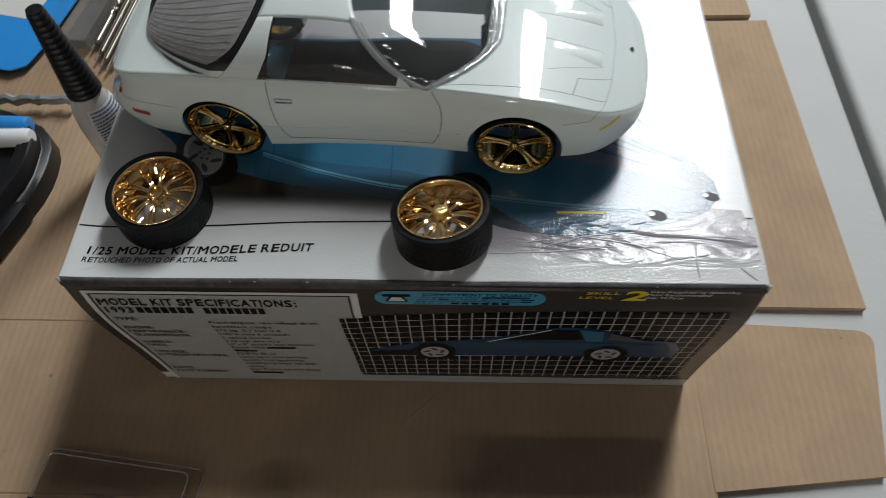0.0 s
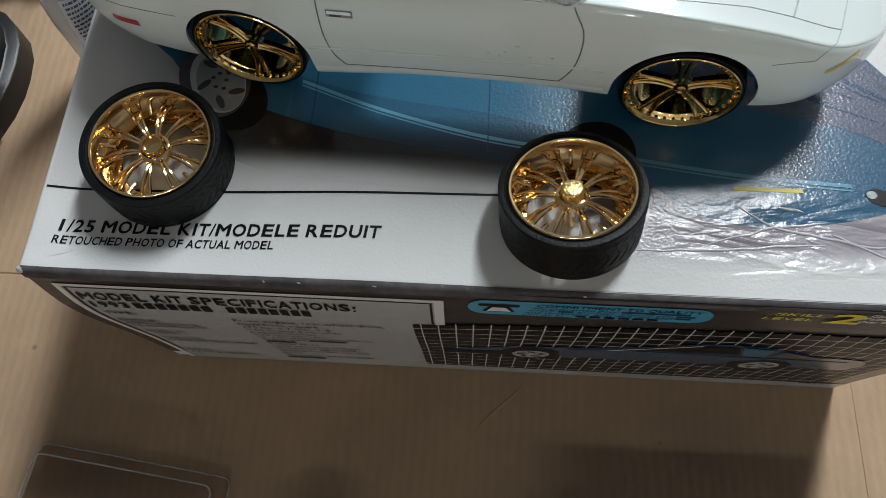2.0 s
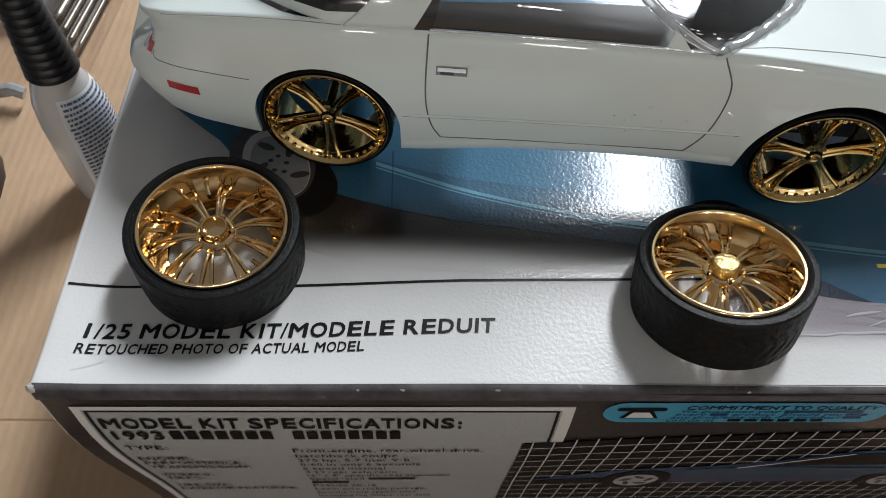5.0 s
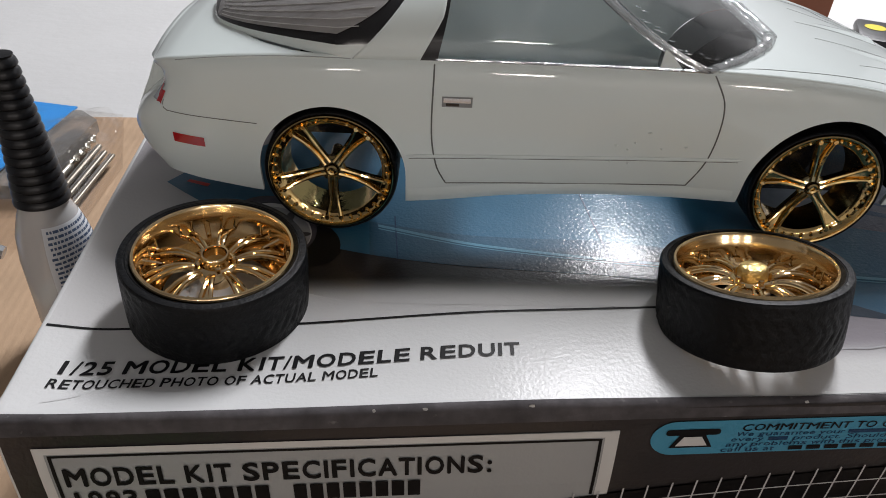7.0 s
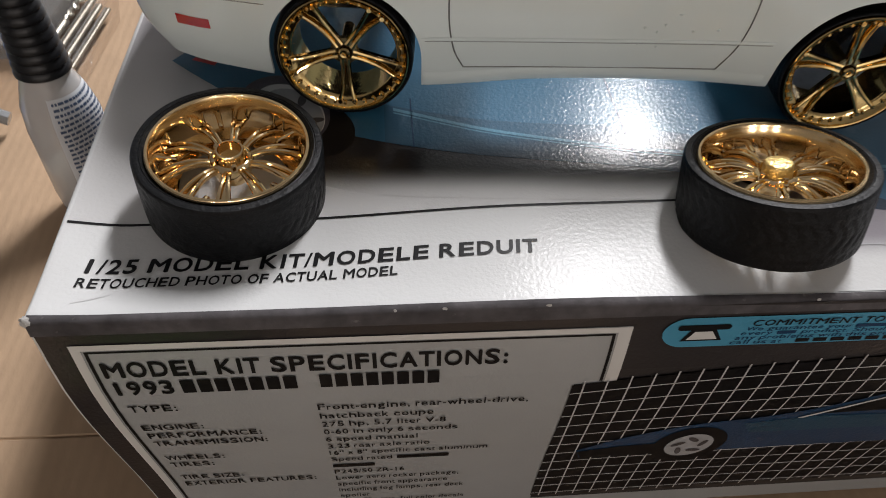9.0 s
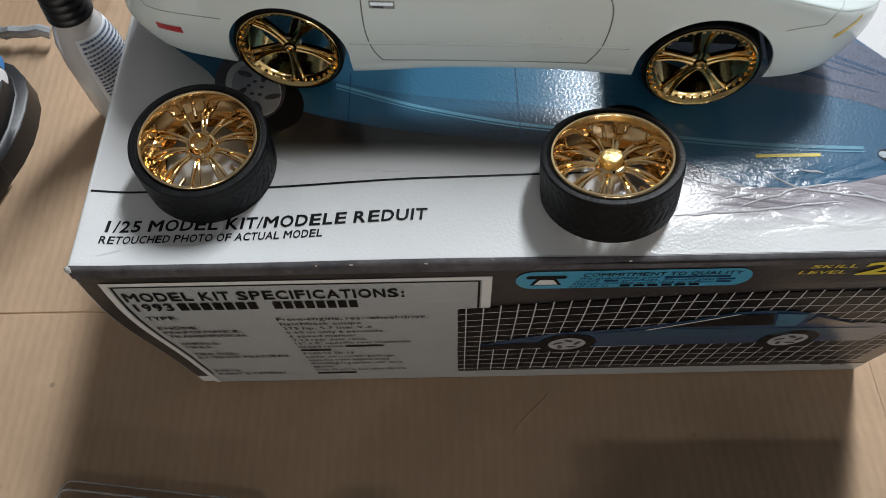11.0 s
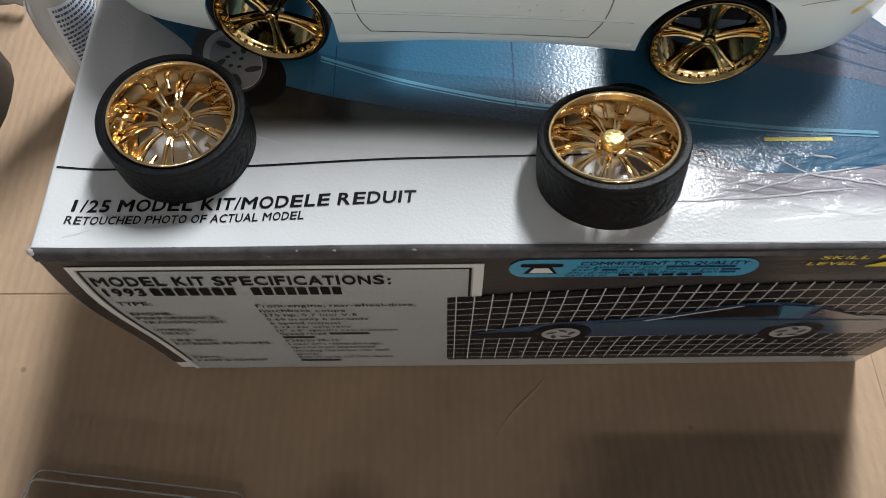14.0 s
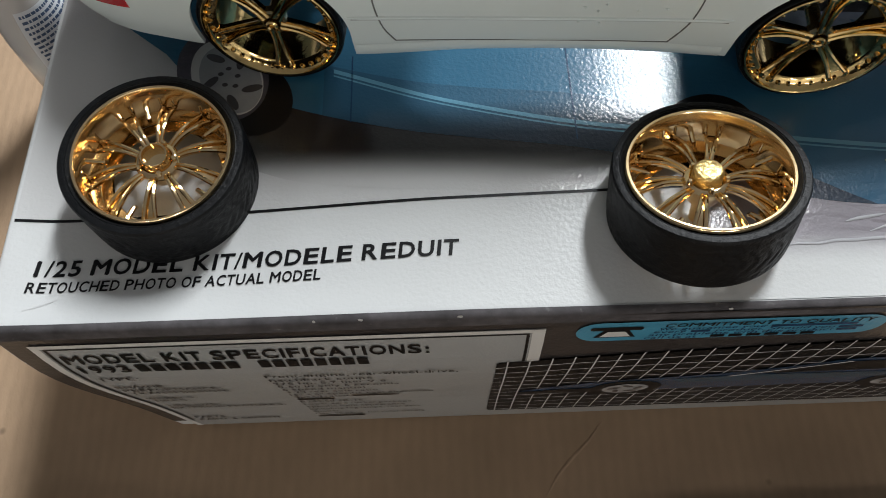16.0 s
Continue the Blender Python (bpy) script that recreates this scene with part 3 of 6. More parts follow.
    top("printed_rim", flat_shape(disc(0.0376, 0.0556, 0.0106, squash=0.66, turn=lean)), WHITE_INK, level=7)
    top("printed_rim_face", flat_shape(disc(0.0384, 0.0550, 0.0094, squash=0.64, turn=lean)), RIM_INK, level=8)
    for k in range(5):
        t = radians(72 * k + 10)
        u, v = 0.0026 * math.cos(t), 0.0017 * math.sin(t)
        cx, cy = 0.0382 + u * math.cos(lean) - v * math.sin(lean), 0.0552 + u * math.sin(lean) + v * math.cos(lean)
        top("printed_slot", flat_shape(disc(cx, cy, 0.00062, 16, 0.8)), GREY_PRINT, level=9)
        t = radians(72 * k + 46)
        u, v = 0.0066 * math.cos(t), 0.0042 * math.sin(t)
        cx, cy = 0.0384 + u * math.cos(lean) - v * math.sin(lean), 0.0550 + u * math.sin(lean) + v * math.cos(lean)
        top("printed_slot", flat_shape(disc(cx, cy, 0.0022, 24, 0.42, lean + t + 0.5)), GREY_PRINT, level=9)
    top("printed_tyre", flat_shape(disc(0.1350, 0.0365, 0.0100, squash=0.9, turn=0.4)), BLACK_INK, level=5)
    def caption(text, w, h, bold, at):
        bm = lettering(text, w, h, bold, 0.12)
        for v in bm.verts:
            p = at @ v.co
            v.co.z += sag(p.x, p.y)
        order = bm.verts.layers.int["letter"]
        for place in sorted({v[order] for v in bm.verts}):
            one = bm.copy()
            mark = one.verts.layers.int["letter"]
            bmesh.ops.delete(one, geom=[v for v in one.verts if v[mark] != place], context="VERTS")
            part("caption_letter", one, BLACK_INK, b, smooth=False, at=at)
        bm.free()
    caption("1/25 MODEL KIT/MODELE REDUIT", 0.0778, 0.0031, 0.024, pose(0.0065, 0.0111, BOX_H + ply * 3, 0, 0, 0.7))
    caption("RETOUCHED PHOTO OF ACTUAL MODEL", 0.0535, 0.0021, 0.018, pose(0.0057, 0.0078, BOX_H + ply * 3, 0, 0, 0.7))

    top("scratch", flat_shape([(0.0118, 0.0063), (0.0090, 0.0050), (0.0063, 0.0041), (0.0062, 0.0043), (0.0088, 0.0053), (0.0117, 0.0065)]), SILVER_INK, "short grey crease", 1)

    # creases where the lid was pressed in
    for way in CREASES:
        pts = []
        for p, q in zip(way, way[1:]):
            pts += [(p[0] + (q[0] - p[0]) * k / 6, p[1] + (q[1] - p[1]) * k / 6) for k in range(6)]
        pts.append(way[-1])
        wobble = [(x + 0.00035 * noise.noise(Vector((x * 400, y * 400, 1))), y + 0.00045 * noise.noise(Vector((x * 350, y * 350, 7)))) for x, y in pts]
        part("crease", tube([(x, y, BOX_H + ply * 4 + sag(x, y)) for x, y in wobble], 0.00034, 8, 0.42, lambda s: 0.25 + 0.75 * math.sin(math.pi * min(1, max(0, s))) ** 0.5), CREASE_INK, b)

    # front: grey field, specification panel, grid with a coupe
    front("dark_band", bars([(0.0009, BOX_W - 0.0009, 0.0095, BOX_H - 0.0012)]), BAND_FADE, "dark grey printed field")
    panel = [(0.0052, 0.0824), (0.0052, 0.0010), (0.0918, 0.0010), (0.0918, 0.0650), (0.0998, 0.0650), (0.0998, 0.0829)]
    front("spec_panel", flat_shape(panel), PANEL_INK, "pale grey specification panel", 2)
    front("white_strip", bars([(0.0918, BOX_W - 0.0009, 0.0008, 0.0100)]), PANEL_INK, level=2)
    front_bars("frame_line", [(0.0072, 0.0970, 0.0803, 0.0809), (0.0072, 0.0078, 0.0120, 0.0803), (0.0964, 0.0970, 0.0660, 0.0803)], BLACK_INK, 3)
    front_bars("white_frame", [(0.0052, 0.0998, 0.0812, 0.0828), (0.0052, 0.0068, 0.0010, 0.0812), (0.0974, 0.0998, 0.0650, 0.0812)], WHITE_INK, 3)

    def say(text, x, z, w, h, mat=BLACK_INK, bold=0.0, lean=0.0, level=4, exact=False):
        return front("lettering", lettering(text, w, h, bold, lean), mat, level=level, x=x, z=z, exact=exact)
    say("MODEL KIT SPECIFICATIONS:", 0.0088, 0.0758, 0.0694, 0.0037, bold=0.024, exact=True)
    say("1993", 0.0094, 0.0707, 0.0098, 0.0037, bold=0.024, exact=True)
    for x0, x1, n in ((0.0206, 0.0412, 7), (0.0446, 0.0666, 8)):
        step = (x1 - x0) / n
        for k in range(n):
            front("lettering", bars([(x0 + step * k, x0 + step * (k + 0.78), 0.0707, 0.0744)]), BLACK_INK, level=4, exact=True)
    z0, dz, z1, dz1 = 0.0648, 0.00368, 0.0628, 0.00360
    left = {0: ("TYPE:", 0.0078), 2: ("ENGINE:", 0.0105), 3: ("PERFORMANCE:", 0.0200), 4: ("TRANSMISSION:", 0.0205), 6: ("WHEELS:", 0.0110),
            7: ("TIRES:", 0.0082), 9: ("TIRE SIZE:", 0.0125), 10: ("EXTERIOR FEATURES:", 0.0270), 14: ("PARTS:", 0.0085), 15: ("PAINT & CEMENT", 0.0215)}
    for k, (text, w) in left.items():
        say(text, 0.0096, z0 - dz * k, w * 1.08, 0.0022, bold=0.014, exact=True)
    right = {0: ("Front-engine, rear-wheel-drive,", 0.0395), 1: ("hatchback coupe", 0.0215), 2: ("275 hp, 5.7 liter V-8", 0.0240), 3: ("0-60 in only 6 seconds", 0.0265),
             4: ("6 speed manual", 0.0185), 5: ("3.23 rear axle ratio", 0.0210), 6: ("16\" x 8\" specific cast aluminum", 0.0335), 7: ("Speed rated", 0.0130),
             9: ("P245/50 ZR-16", 0.0155), 10: ("Lower aero rocker package,", 0.0280), 11: ("specific front appearance", 0.0255), 12: ("including fog lamps, rear deck", 0.0295), 13: ("spoiler", 0.0070),
             14: ("Over 95 parts, full color decals", 0.0300)}
    for k, (text, w) in right.items():
        say(text, 0.0432, z1 - dz1 * k, w * 1.02, 0.0021, bold=0.008, exact=True)
    for x0, x1, k in ((0.0575, 0.0690, 7), (0.0432, 0.0525, 8), (0.0432, 0.0565, 15)):
        front("lettering", bars([(x0, x1, z1 - dz1 * k, z1 - dz1 * k + 0.0016)]), BLACK_INK, level=4, exact=True)

    # blue pill with a telephone
    front("blue_pill", flat_shape(rounded(0.1055, 0.1628, 0.0758, 0.0848, 0.0044)), SKY_INK, "sky blue printed capsule", 3)
    front("telephone_sign", flat_shape(rounded(0.1080, 0.1178, 0.0812, 0.0828, 0.0007)), BLACK_INK, level=4)
    front("telephone_sign", flat_shape([(0.1090, 0.0778), (0.1168, 0.0778), (0.1150, 0.0818), (0.1108, 0.0818)]), BLACK_INK, level=4)
    front("telephone_dial", flat_shape([(0.1100, 0.0784), (0.1158, 0.0784), (0.1145, 0.0809), (0.1113, 0.0809)]), WHITE_INK, level=5)
    say("COMMITMENT TO QUALITY", 0.1215, 0.0820, 0.0385, 0.0017, bold=0.01, lean=0.15)
    say("We guarantee your", 0.1207, 0.0805, 0.0200, 0.0012, NAVY_INK, 0.004, 0.2)
    say("every", 0.1200, 0.0791, 0.0060, 0.0012, NAVY_INK, 0.004, 0.2)
    say("product. Should you", 0.1315, 0.0791, 0.0222, 0.0012, NAVY_INK, 0.004, 0.2)
    say("any problems with this product", 0.1193, 0.0777, 0.0345, 0.0012, NAVY_INK, 0.004, 0.2)
    say("call us at", 0.1186, 0.0763, 0.0098, 0.0012, NAVY_INK, 0.004, 0.2)
    front_bars("lettering", [(0.1415, 0.1575, 0.0805, 0.0815), (0.1269, 0.1305, 0.0791, 0.0801), (0.1545, 0.1590, 0.0791, 0.0800), (0.1545, 0.1582, 0.0777, 0.0786)], NAVY_INK, 4)
    front_bars("lettering", [(0.1312 + 0.0034 * k, 0.1338 + 0.0034 * k, 0.0763, 0.0774) for k in range(6)], BLACK_INK, 4)
    say("SKILL", 0.1755, 0.0842, 0.0112, 0.0016, YELLOW_INK, 0.01, 0.3)
    say("LEVEL", 0.1735, 0.0812, 0.0115, 0.0016, YELLOW_INK, 0.01, 0.3)
    say("2", 0.1875, 0.0805, 0.0080, 0.0062, YELLOW_INK, 0.03, 0.25)
    say("Glue Required for Assembly", 0.1962, 0.0856, 0.0290, 0.0015, WHITE_INK, 0.008, 0.2)
    say("Paint Recommended", 0.1955, 0.0836, 0.0205, 0.0015, WHITE_INK, 0.008, 0.2)
    say("Over 95 Parts", 0.1950, 0.0816, 0.0125, 0.0015, WHITE_INK, 0.008, 0.2)
    say("8810", 0.2175, 0.0095, 0.0085, 0.0018, bold=0.01, level=4)

    # grid
    gx0, gx1 = 0.0914, 0.2262

    def gz(x, r):
        f = (x - gx0) / (gx1 - gx0)
        ease = 1 - (1 - min(1, f * 1.3)) ** 2
        return (0.0122 + 0.0015 * f) * (1 - r) + (0.0650 + 0.0068 * ease) * r
    field = [(gx0 + (gx1 - gx0) * k / 24, gz(gx0 + (gx1 - gx0) * k / 24, 0)) for k in range(25)]
    roof = [(gx0 + (gx1 - gx0) * k / 24, gz(gx0 + (gx1 - gx0) * k / 24, 1)) for k in range(25)]
    front("grid_field", flat_shape(field + roof[::-1]), BLACK_INK, "black printed field under the grid", 4)
    nx, nz = 30, 12
    for i in range(nx):
        x = gx0 + 0.0022 + (gx1 - gx0) * i / nx
        front("grid_line", bars([(x - 0.00016, x + 0.00016, gz(x, 0), gz(x, 1) + 0.0012)]), GRID_INK, level=5)
    for j in range(nz):
        r = (j + 0.35) / nz
        xs = [gx0 + (gx1 - gx0) * k / 16 for k in range(17)]
        front("grid_line", flat_shape([(x, gz(x, r) - 0.00014) for x in xs] + [(x, gz(x, r) + 0.00014) for x in reversed(xs)]), GRID_INK, level=5)
    up = curve_of((0.0985, 0.108, 0.122, 0.140, 0.155, 0.166, 0.178, 0.188, 0.200, 0.213, 0.2160), (0.0372, 0.0425, 0.0472, 0.0502, 0.0555, 0.0605, 0.0610, 0.0580, 0.0520, 0.0490, 0.0430))
    n = 40
    over = [(0.0985 + 0.1175 * k / n, up(0.0985 + 0.1175 * k / n)) for k in range(n + 1)]
    front("printed_coupe", flat_shape(over + [(0.2150, 0.0350), (0.1000, 0.0335)]), NAVY_INK, "dark blue printed coupe seen from the side", 6, free=True)
    front("printed_bumper", flat_shape([(0.0988, 0.0366), (0.1080, 0.0385), (0.1165, 0.0390), (0.1165, 0.0337), (0.1003, 0.0336)]), BLACK_INK, "dark printed bumper", 7, free=True)
    front("printed_glass", flat_shape([(0.1490, 0.0500), (0.1665, 0.0590), (0.1760, 0.0592), (0.1790, 0.0510)]), BLACK_INK, level=7, free=True)
    front("printed_pillar", flat_shape([(0.1765, 0.0598), (0.1800, 0.0500), (0.1860, 0.0500), (0.1850, 0.0585)]), BLUE_INK, level=8, free=True)
    front("printed_glass", flat_shape([(0.1880, 0.0572), (0.1876, 0.0520), (0.1965, 0.0497), (0.2040, 0.0497)]), GREY_PRINT, "grey printed rear glass", 8, free=True)
    front("printed_highlight", flat_shape([(0.1440, 0.0488), (0.1660, 0.0597), (0.1668, 0.0594), (0.1452, 0.0486)]), SILVER_INK, level=8, free=True)
    front("printed_flank", flat_shape([(0.1330, 0.0468), (0.1480, 0.0490), (0.2100, 0.0470), (0.2105, 0.0425), (0.1360, 0.0425)]), FLANK_INK, "mid blue printed flank", 7, free=True)
    for cx in (0.1242, 0.1895):
        front("printed_tyre", flat_shape(disc(cx, 0.0376, 0.0084)), BLACK_INK, level=7, free=True)
        front("printed_rim", flat_shape(disc(cx, 0.0376, 0.0054)), RIM_INK, level=8, free=True)
        for k in range(5):
            t = radians(72 * k + 18)
            front("printed_slot", flat_shape(disc(cx + 0.0030 * math.cos(t), 0.0376 + 0.0030 * math.sin(t), 0.0017, 16, 0.42, t + 0.9)), GREY_PRINT, level=9, free=True)

    # end panels
    part("end_panel", bulge(box(-0.0003, 0.0004, 0.0015, BOX_D - 0.0015, 0.0015, BOX_H - 0.0015, 0.0002, 1)), GREY_PRINT, b, "dark grey printed end", smooth=False)
    part("end_panel", bulge(box(BOX_W - 0.0004, BOX_W + 0.0003, 0.0015, BOX_D - 0.0015, 0.0015, BOX_H - 0.0015, 0.0002, 1)), GREY_PRINT, b, "dark grey printed end", smooth=False)
    # worn front edge: dark ink over the fold with bare scuffs
    roll = ((0.0013, 0.00018), (0.0007, 0.00016), (0.0002, -0.0001), (-0.00012, -0.0005), (-0.0003, -0.0012), (-0.0003, -0.0032))

    def rolled(a, q):
        k = min(len(roll) - 2, int(q * (len(roll) - 1)))
        t = q * (len(roll) - 1) - k
        y, z = (roll[k][n] * (1 - t) + roll[k + 1][n] * t for n in (0, 1))
        x = 0.0007 + (BOX_W - 0.0014) * a
        return x, y + lean_of(BOX_H + min(0, z)), BOX_H + z + sag(x, y) * smooth_step(-0.003, -0.001, z)
    part("edge_fold", sheet(rolled, 80, 10), EDGE_INK, b, "dark ink rolled over the front edge")
    for cx, reach in ((0.0008, 0.0030), (BOX_W - 0.0008, 0.0022)):
        tuft = bmesh.new()
        bmesh.ops.create_icosphere(tuft, subdivisions=3, radius=1.0)
        for v in tuft.verts:
            v.co *= 1 + 0.35 * noise.noise(v.co * 2.6 + Vector((cx * 90, 0, 0)))
            v.co = Vector((cx + v.co.x * reach * 0.42, 0.0006 + v.co.y * 0.0009, BOX_H - 0.0009 + v.co.z * 0.0010))
        part("worn_corner", tuft, BARE_PAPER, b, "bare frayed paper at the lid's corner")
    rnd = random.Random(14)
    for x in (0.0585, 0.0668, 0.0842, 0.1320, 0.1980):
        w, d = rnd.uniform(0.0003, 0.0007), rnd.uniform(0.00012, 0.00025)
        chip = [(x + w * math.cos(k) * rnd.uniform(0.6, 1.1), 0.0002 + d * math.sin(k) * rnd.uniform(0.6, 1.1)) for k in [2 * math.pi * q / 9 for q in range(9)]]
        bm = flat_shape(chip)
        for v in bm.verts:
            v.co.z = sag(v.co.x, v.co.y) + (-0.0003 - 0.5 * abs(v.co.y - 0.0002) if v.co.y < 0.0002 else 0.0)
            v.co.y -= 0.00012
        part("scuff", bm, BARE_PAPER, b, "pale chipped scuff", smooth=False, at=pose(0, 0, BOX_H + 0.00018))
    return b


def fade(name, low, high, axis, a, c, base, skew=0.0):
    """A printed colour that runs from low to high along one axis, as inked."""
    m = material(name, low, vary=0.03, **base)
    t = m.node_tree
    p = t.nodes["Principled BSDF"]
    co = t.nodes.new("ShaderNodeTexCoord")
    sp = t.nodes.new("ShaderNodeSeparateXYZ")
    t.links.new(co.outputs["Object"], sp.inputs[0])
    rg = t.nodes.new("ShaderNodeMapRange")
    rg.interpolation_type = "SMOOTHSTEP"
    rg.inputs["From Min"].default_value, rg.inputs["From Max"].default_value = a, c
    slant = t.nodes.new("ShaderNodeMath")
    slant.operation = "MULTIPLY_ADD"
    slant.inputs[1].default_value = skew
    t.links.new(sp.outputs["X"], slant.inputs[0])
    t.links.new(sp.outputs["Y"], slant.inputs[2])
    t.links.new(slant.outputs[0] if skew else sp.outputs[axis], rg.inputs["Value"])
    mix = t.nodes.new("ShaderNodeMix")
    mix.data_type = "RGBA"
    mix.inputs["A"].default_value, mix.inputs["B"].default_value = (*low, 1), (*high, 1)
    t.links.new(rg.outputs["Result"], mix.inputs["Factor"])
    t.links.new(mix.outputs["Result"], p.inputs["Base Color"])
    return m


BACKDROP = fade("backdrop_print", (0.58, 0.58, 0.575), (0.25, 0.235, 0.25), "Y", 0.045, 0.112, PRINT)
bt = BACKDROP.node_tree
bmix = [n for n in bt.nodes if n.bl_idname == "ShaderNodeMix"][-1]
bsp = [n for n in bt.nodes if n.bl_idname == "ShaderNodeSeparateXYZ"][0]
across = bt.nodes.new("ShaderNodeMapRange")
across.interpolation_type = "SMOOTHSTEP"
across.inputs["From Min"].default_value, across.inputs["From Max"].default_value = 0.150, 0.030
bt.links.new(bsp.outputs["X"], across.inputs["Value"])
both_ways = bt.nodes.new("ShaderNodeMath")
both_ways.operation = "MULTIPLY"
bt.links.new(bmix.inputs["Factor"].links[0].from_socket, both_ways.inputs[0])
bt.links.new(across.outputs["Result"], both_ways.inputs[1])
bt.links.new(both_ways.outputs[0], bmix.inputs["Factor"])
SHADOW_FADE = fade("shadow_print_fade", (0.565, 0.565, 0.56), (0.016, 0.015, 0.018), "Y", 0.0318, 0.0405, PRINT, 0.06)
NOSE_FADE = fade("nose_shadow_fade", (0.62, 0.63, 0.625), (0.27, 0.25, 0.275), "Y", 0.0078, 0.0150, PRINT)
EDGE_INK = material("worn_edge_ink", (0.080, 0.075, 0.078), 0.85, vary=0.45, scale=420, spec=0.04, bump=0.35, bump_scale=500, blotch=0.4, blotch_scale=60)
et = EDGE_INK.node_tree
chip, chip_co, bare, worn = et.nodes.new("ShaderNodeTexNoise"), et.nodes.new("ShaderNodeTexCoord"), et.nodes.new("ShaderNodeMapRange"), et.nodes.new("ShaderNodeMix")
chip.inputs["Scale"].default_value, chip.inputs["Detail"].default_value = 520, 6
bare.inputs["From Min"].default_value, bare.inputs["From Max"].default_value = 0.66, 0.80
worn.data_type = "RGBA"
worn.inputs["B"].default_value = (0.19, 0.185, 0.18, 1)
eb = et.nodes["Principled BSDF"].inputs["Base Color"]
et.links.new(chip_co.outputs["Object"], chip.inputs["Vector"])
et.links.new(chip.outputs["Fac"], bare.inputs["Value"])
et.links.new(bare.outputs["Result"], worn.inputs["Factor"])
et.links.new(eb.links[0].from_socket, worn.inputs["A"])
et.links.new(worn.outputs["Result"], eb)
BLUE_FADE = fade("blue_print_fade", (0.026, 0.124, 0.215), (0.021, 0.084, 0.156), "X", 0.10, 0.215, PRINT)
ROCKER_FADE = fade("rocker_print_fade", (0.008, 0.022, 0.045), (0.022, 0.09, 0.155), "Y", 0.036, 0.0475, PRINT)
for lid_ink in (BOARD, BACKDROP, NOSE_FADE, BLUE_FADE, HOOD_INK, SHADOW_FADE, PALE_BLUE_INK):
    crumple(lid_ink)
BAND_FADE = fade("band_print_fade", (0.020, 0.018, 0.020), (0.042, 0.037, 0.036), "X", 0.0, 0.2, PRINT)
kit_box()


# ---- wheels ----
def tyre_mesh(r, width, rim, seg=240):
    """A low tyre with a rounded shoulder and a feathered, arrow-shaped tread."""
    h, rows = width / 2, 20
    prof = [(rim, -h * 0.86), (rim + (r - rim) * 0.30, -h * 0.985), (rim + (r - rim) * 0.62, -h * 1.0), (r * 0.978, -h * 0.985), (r * 0.993, -h * 0.93)]
    prof += [(r * (1 - 0.006 * abs(2 * k / rows - 1) ** 4), -h * 0.86 + 1.72 * h * k / rows) for k in range(rows + 1)]
    prof += [(r * 0.993, h * 0.93), (r * 0.978, h * 0.985), (rim + (r - rim) * 0.62, h), (rim + (r - rim) * 0.42, h * 1.0), (rim + (r - rim) * 0.38, h * 0.975), (rim + (r - rim) * 0.30, h * 0.985), (rim, h * 0.86), (rim - 0.0003, 0)]
    mid = 5 + rows // 2

    def ripple(i, j):
        k = abs(j - mid)
        if k > rows // 2 - 1:
            return 0.0
        if k <= 5:
            return -r * 0.011 if k and (i + k) % 6 < 2 else 0.0
        if k in (6, 7):
            return 0.0
        return -r * 0.009 if (i + 2 * k) % 6 < 3 else 0.0
    return lathe(prof, seg, True, ripple)


def forked_spoke(h):
    """Two arched ribs that leave the hub together, part towards the barrel and climb its wall, with a thin web between them."""
    bm = bmesh.new()
    arch = curve_of((0.0, 0.25, 0.5, 0.75, 1.0), (0.30, 0.44, 0.44, 0.30, 0.06))
    half = curve_of((0.0, 0.35, 0.7, 1.0), (0.00030, 0.00048, 0.00082, 0.00112))

    def at(q, side, drop=0.0):
        return Vector((0.0030 + 0.0094 * q, side * half(q), h * arch(q) - drop))
    for side in (-1, 1):
        pts = [at(q / 14, side) for q in range(15)]
        pts += [Vector((0.01268, side * 0.00116, h * 0.20)), Vector((0.01290, side * 0.0012, h * 0.52))]
        add_tube(bm, pts, 0.00044, 8, 1.0, lambda s: 0.85 + 0.2 * s if s < 0.93 else 0.6)
    rows = [[bm.verts.new(at(q / 14, side, drop)) for side, drop in ((-1, 0.00030), (1, 0.00030), (0.9, 0.00105), (-0.9, 0.00105))] for q in range(15)]
    for p, q in zip(rows, rows[1:]):
        for i in range(4):
            k = (i + 1) % 4
            bm.faces.new((p[i], p[k], q[k], q[i]))
    bm.faces.new(rows[0]), bm.faces.new(rows[-1])
    return bm


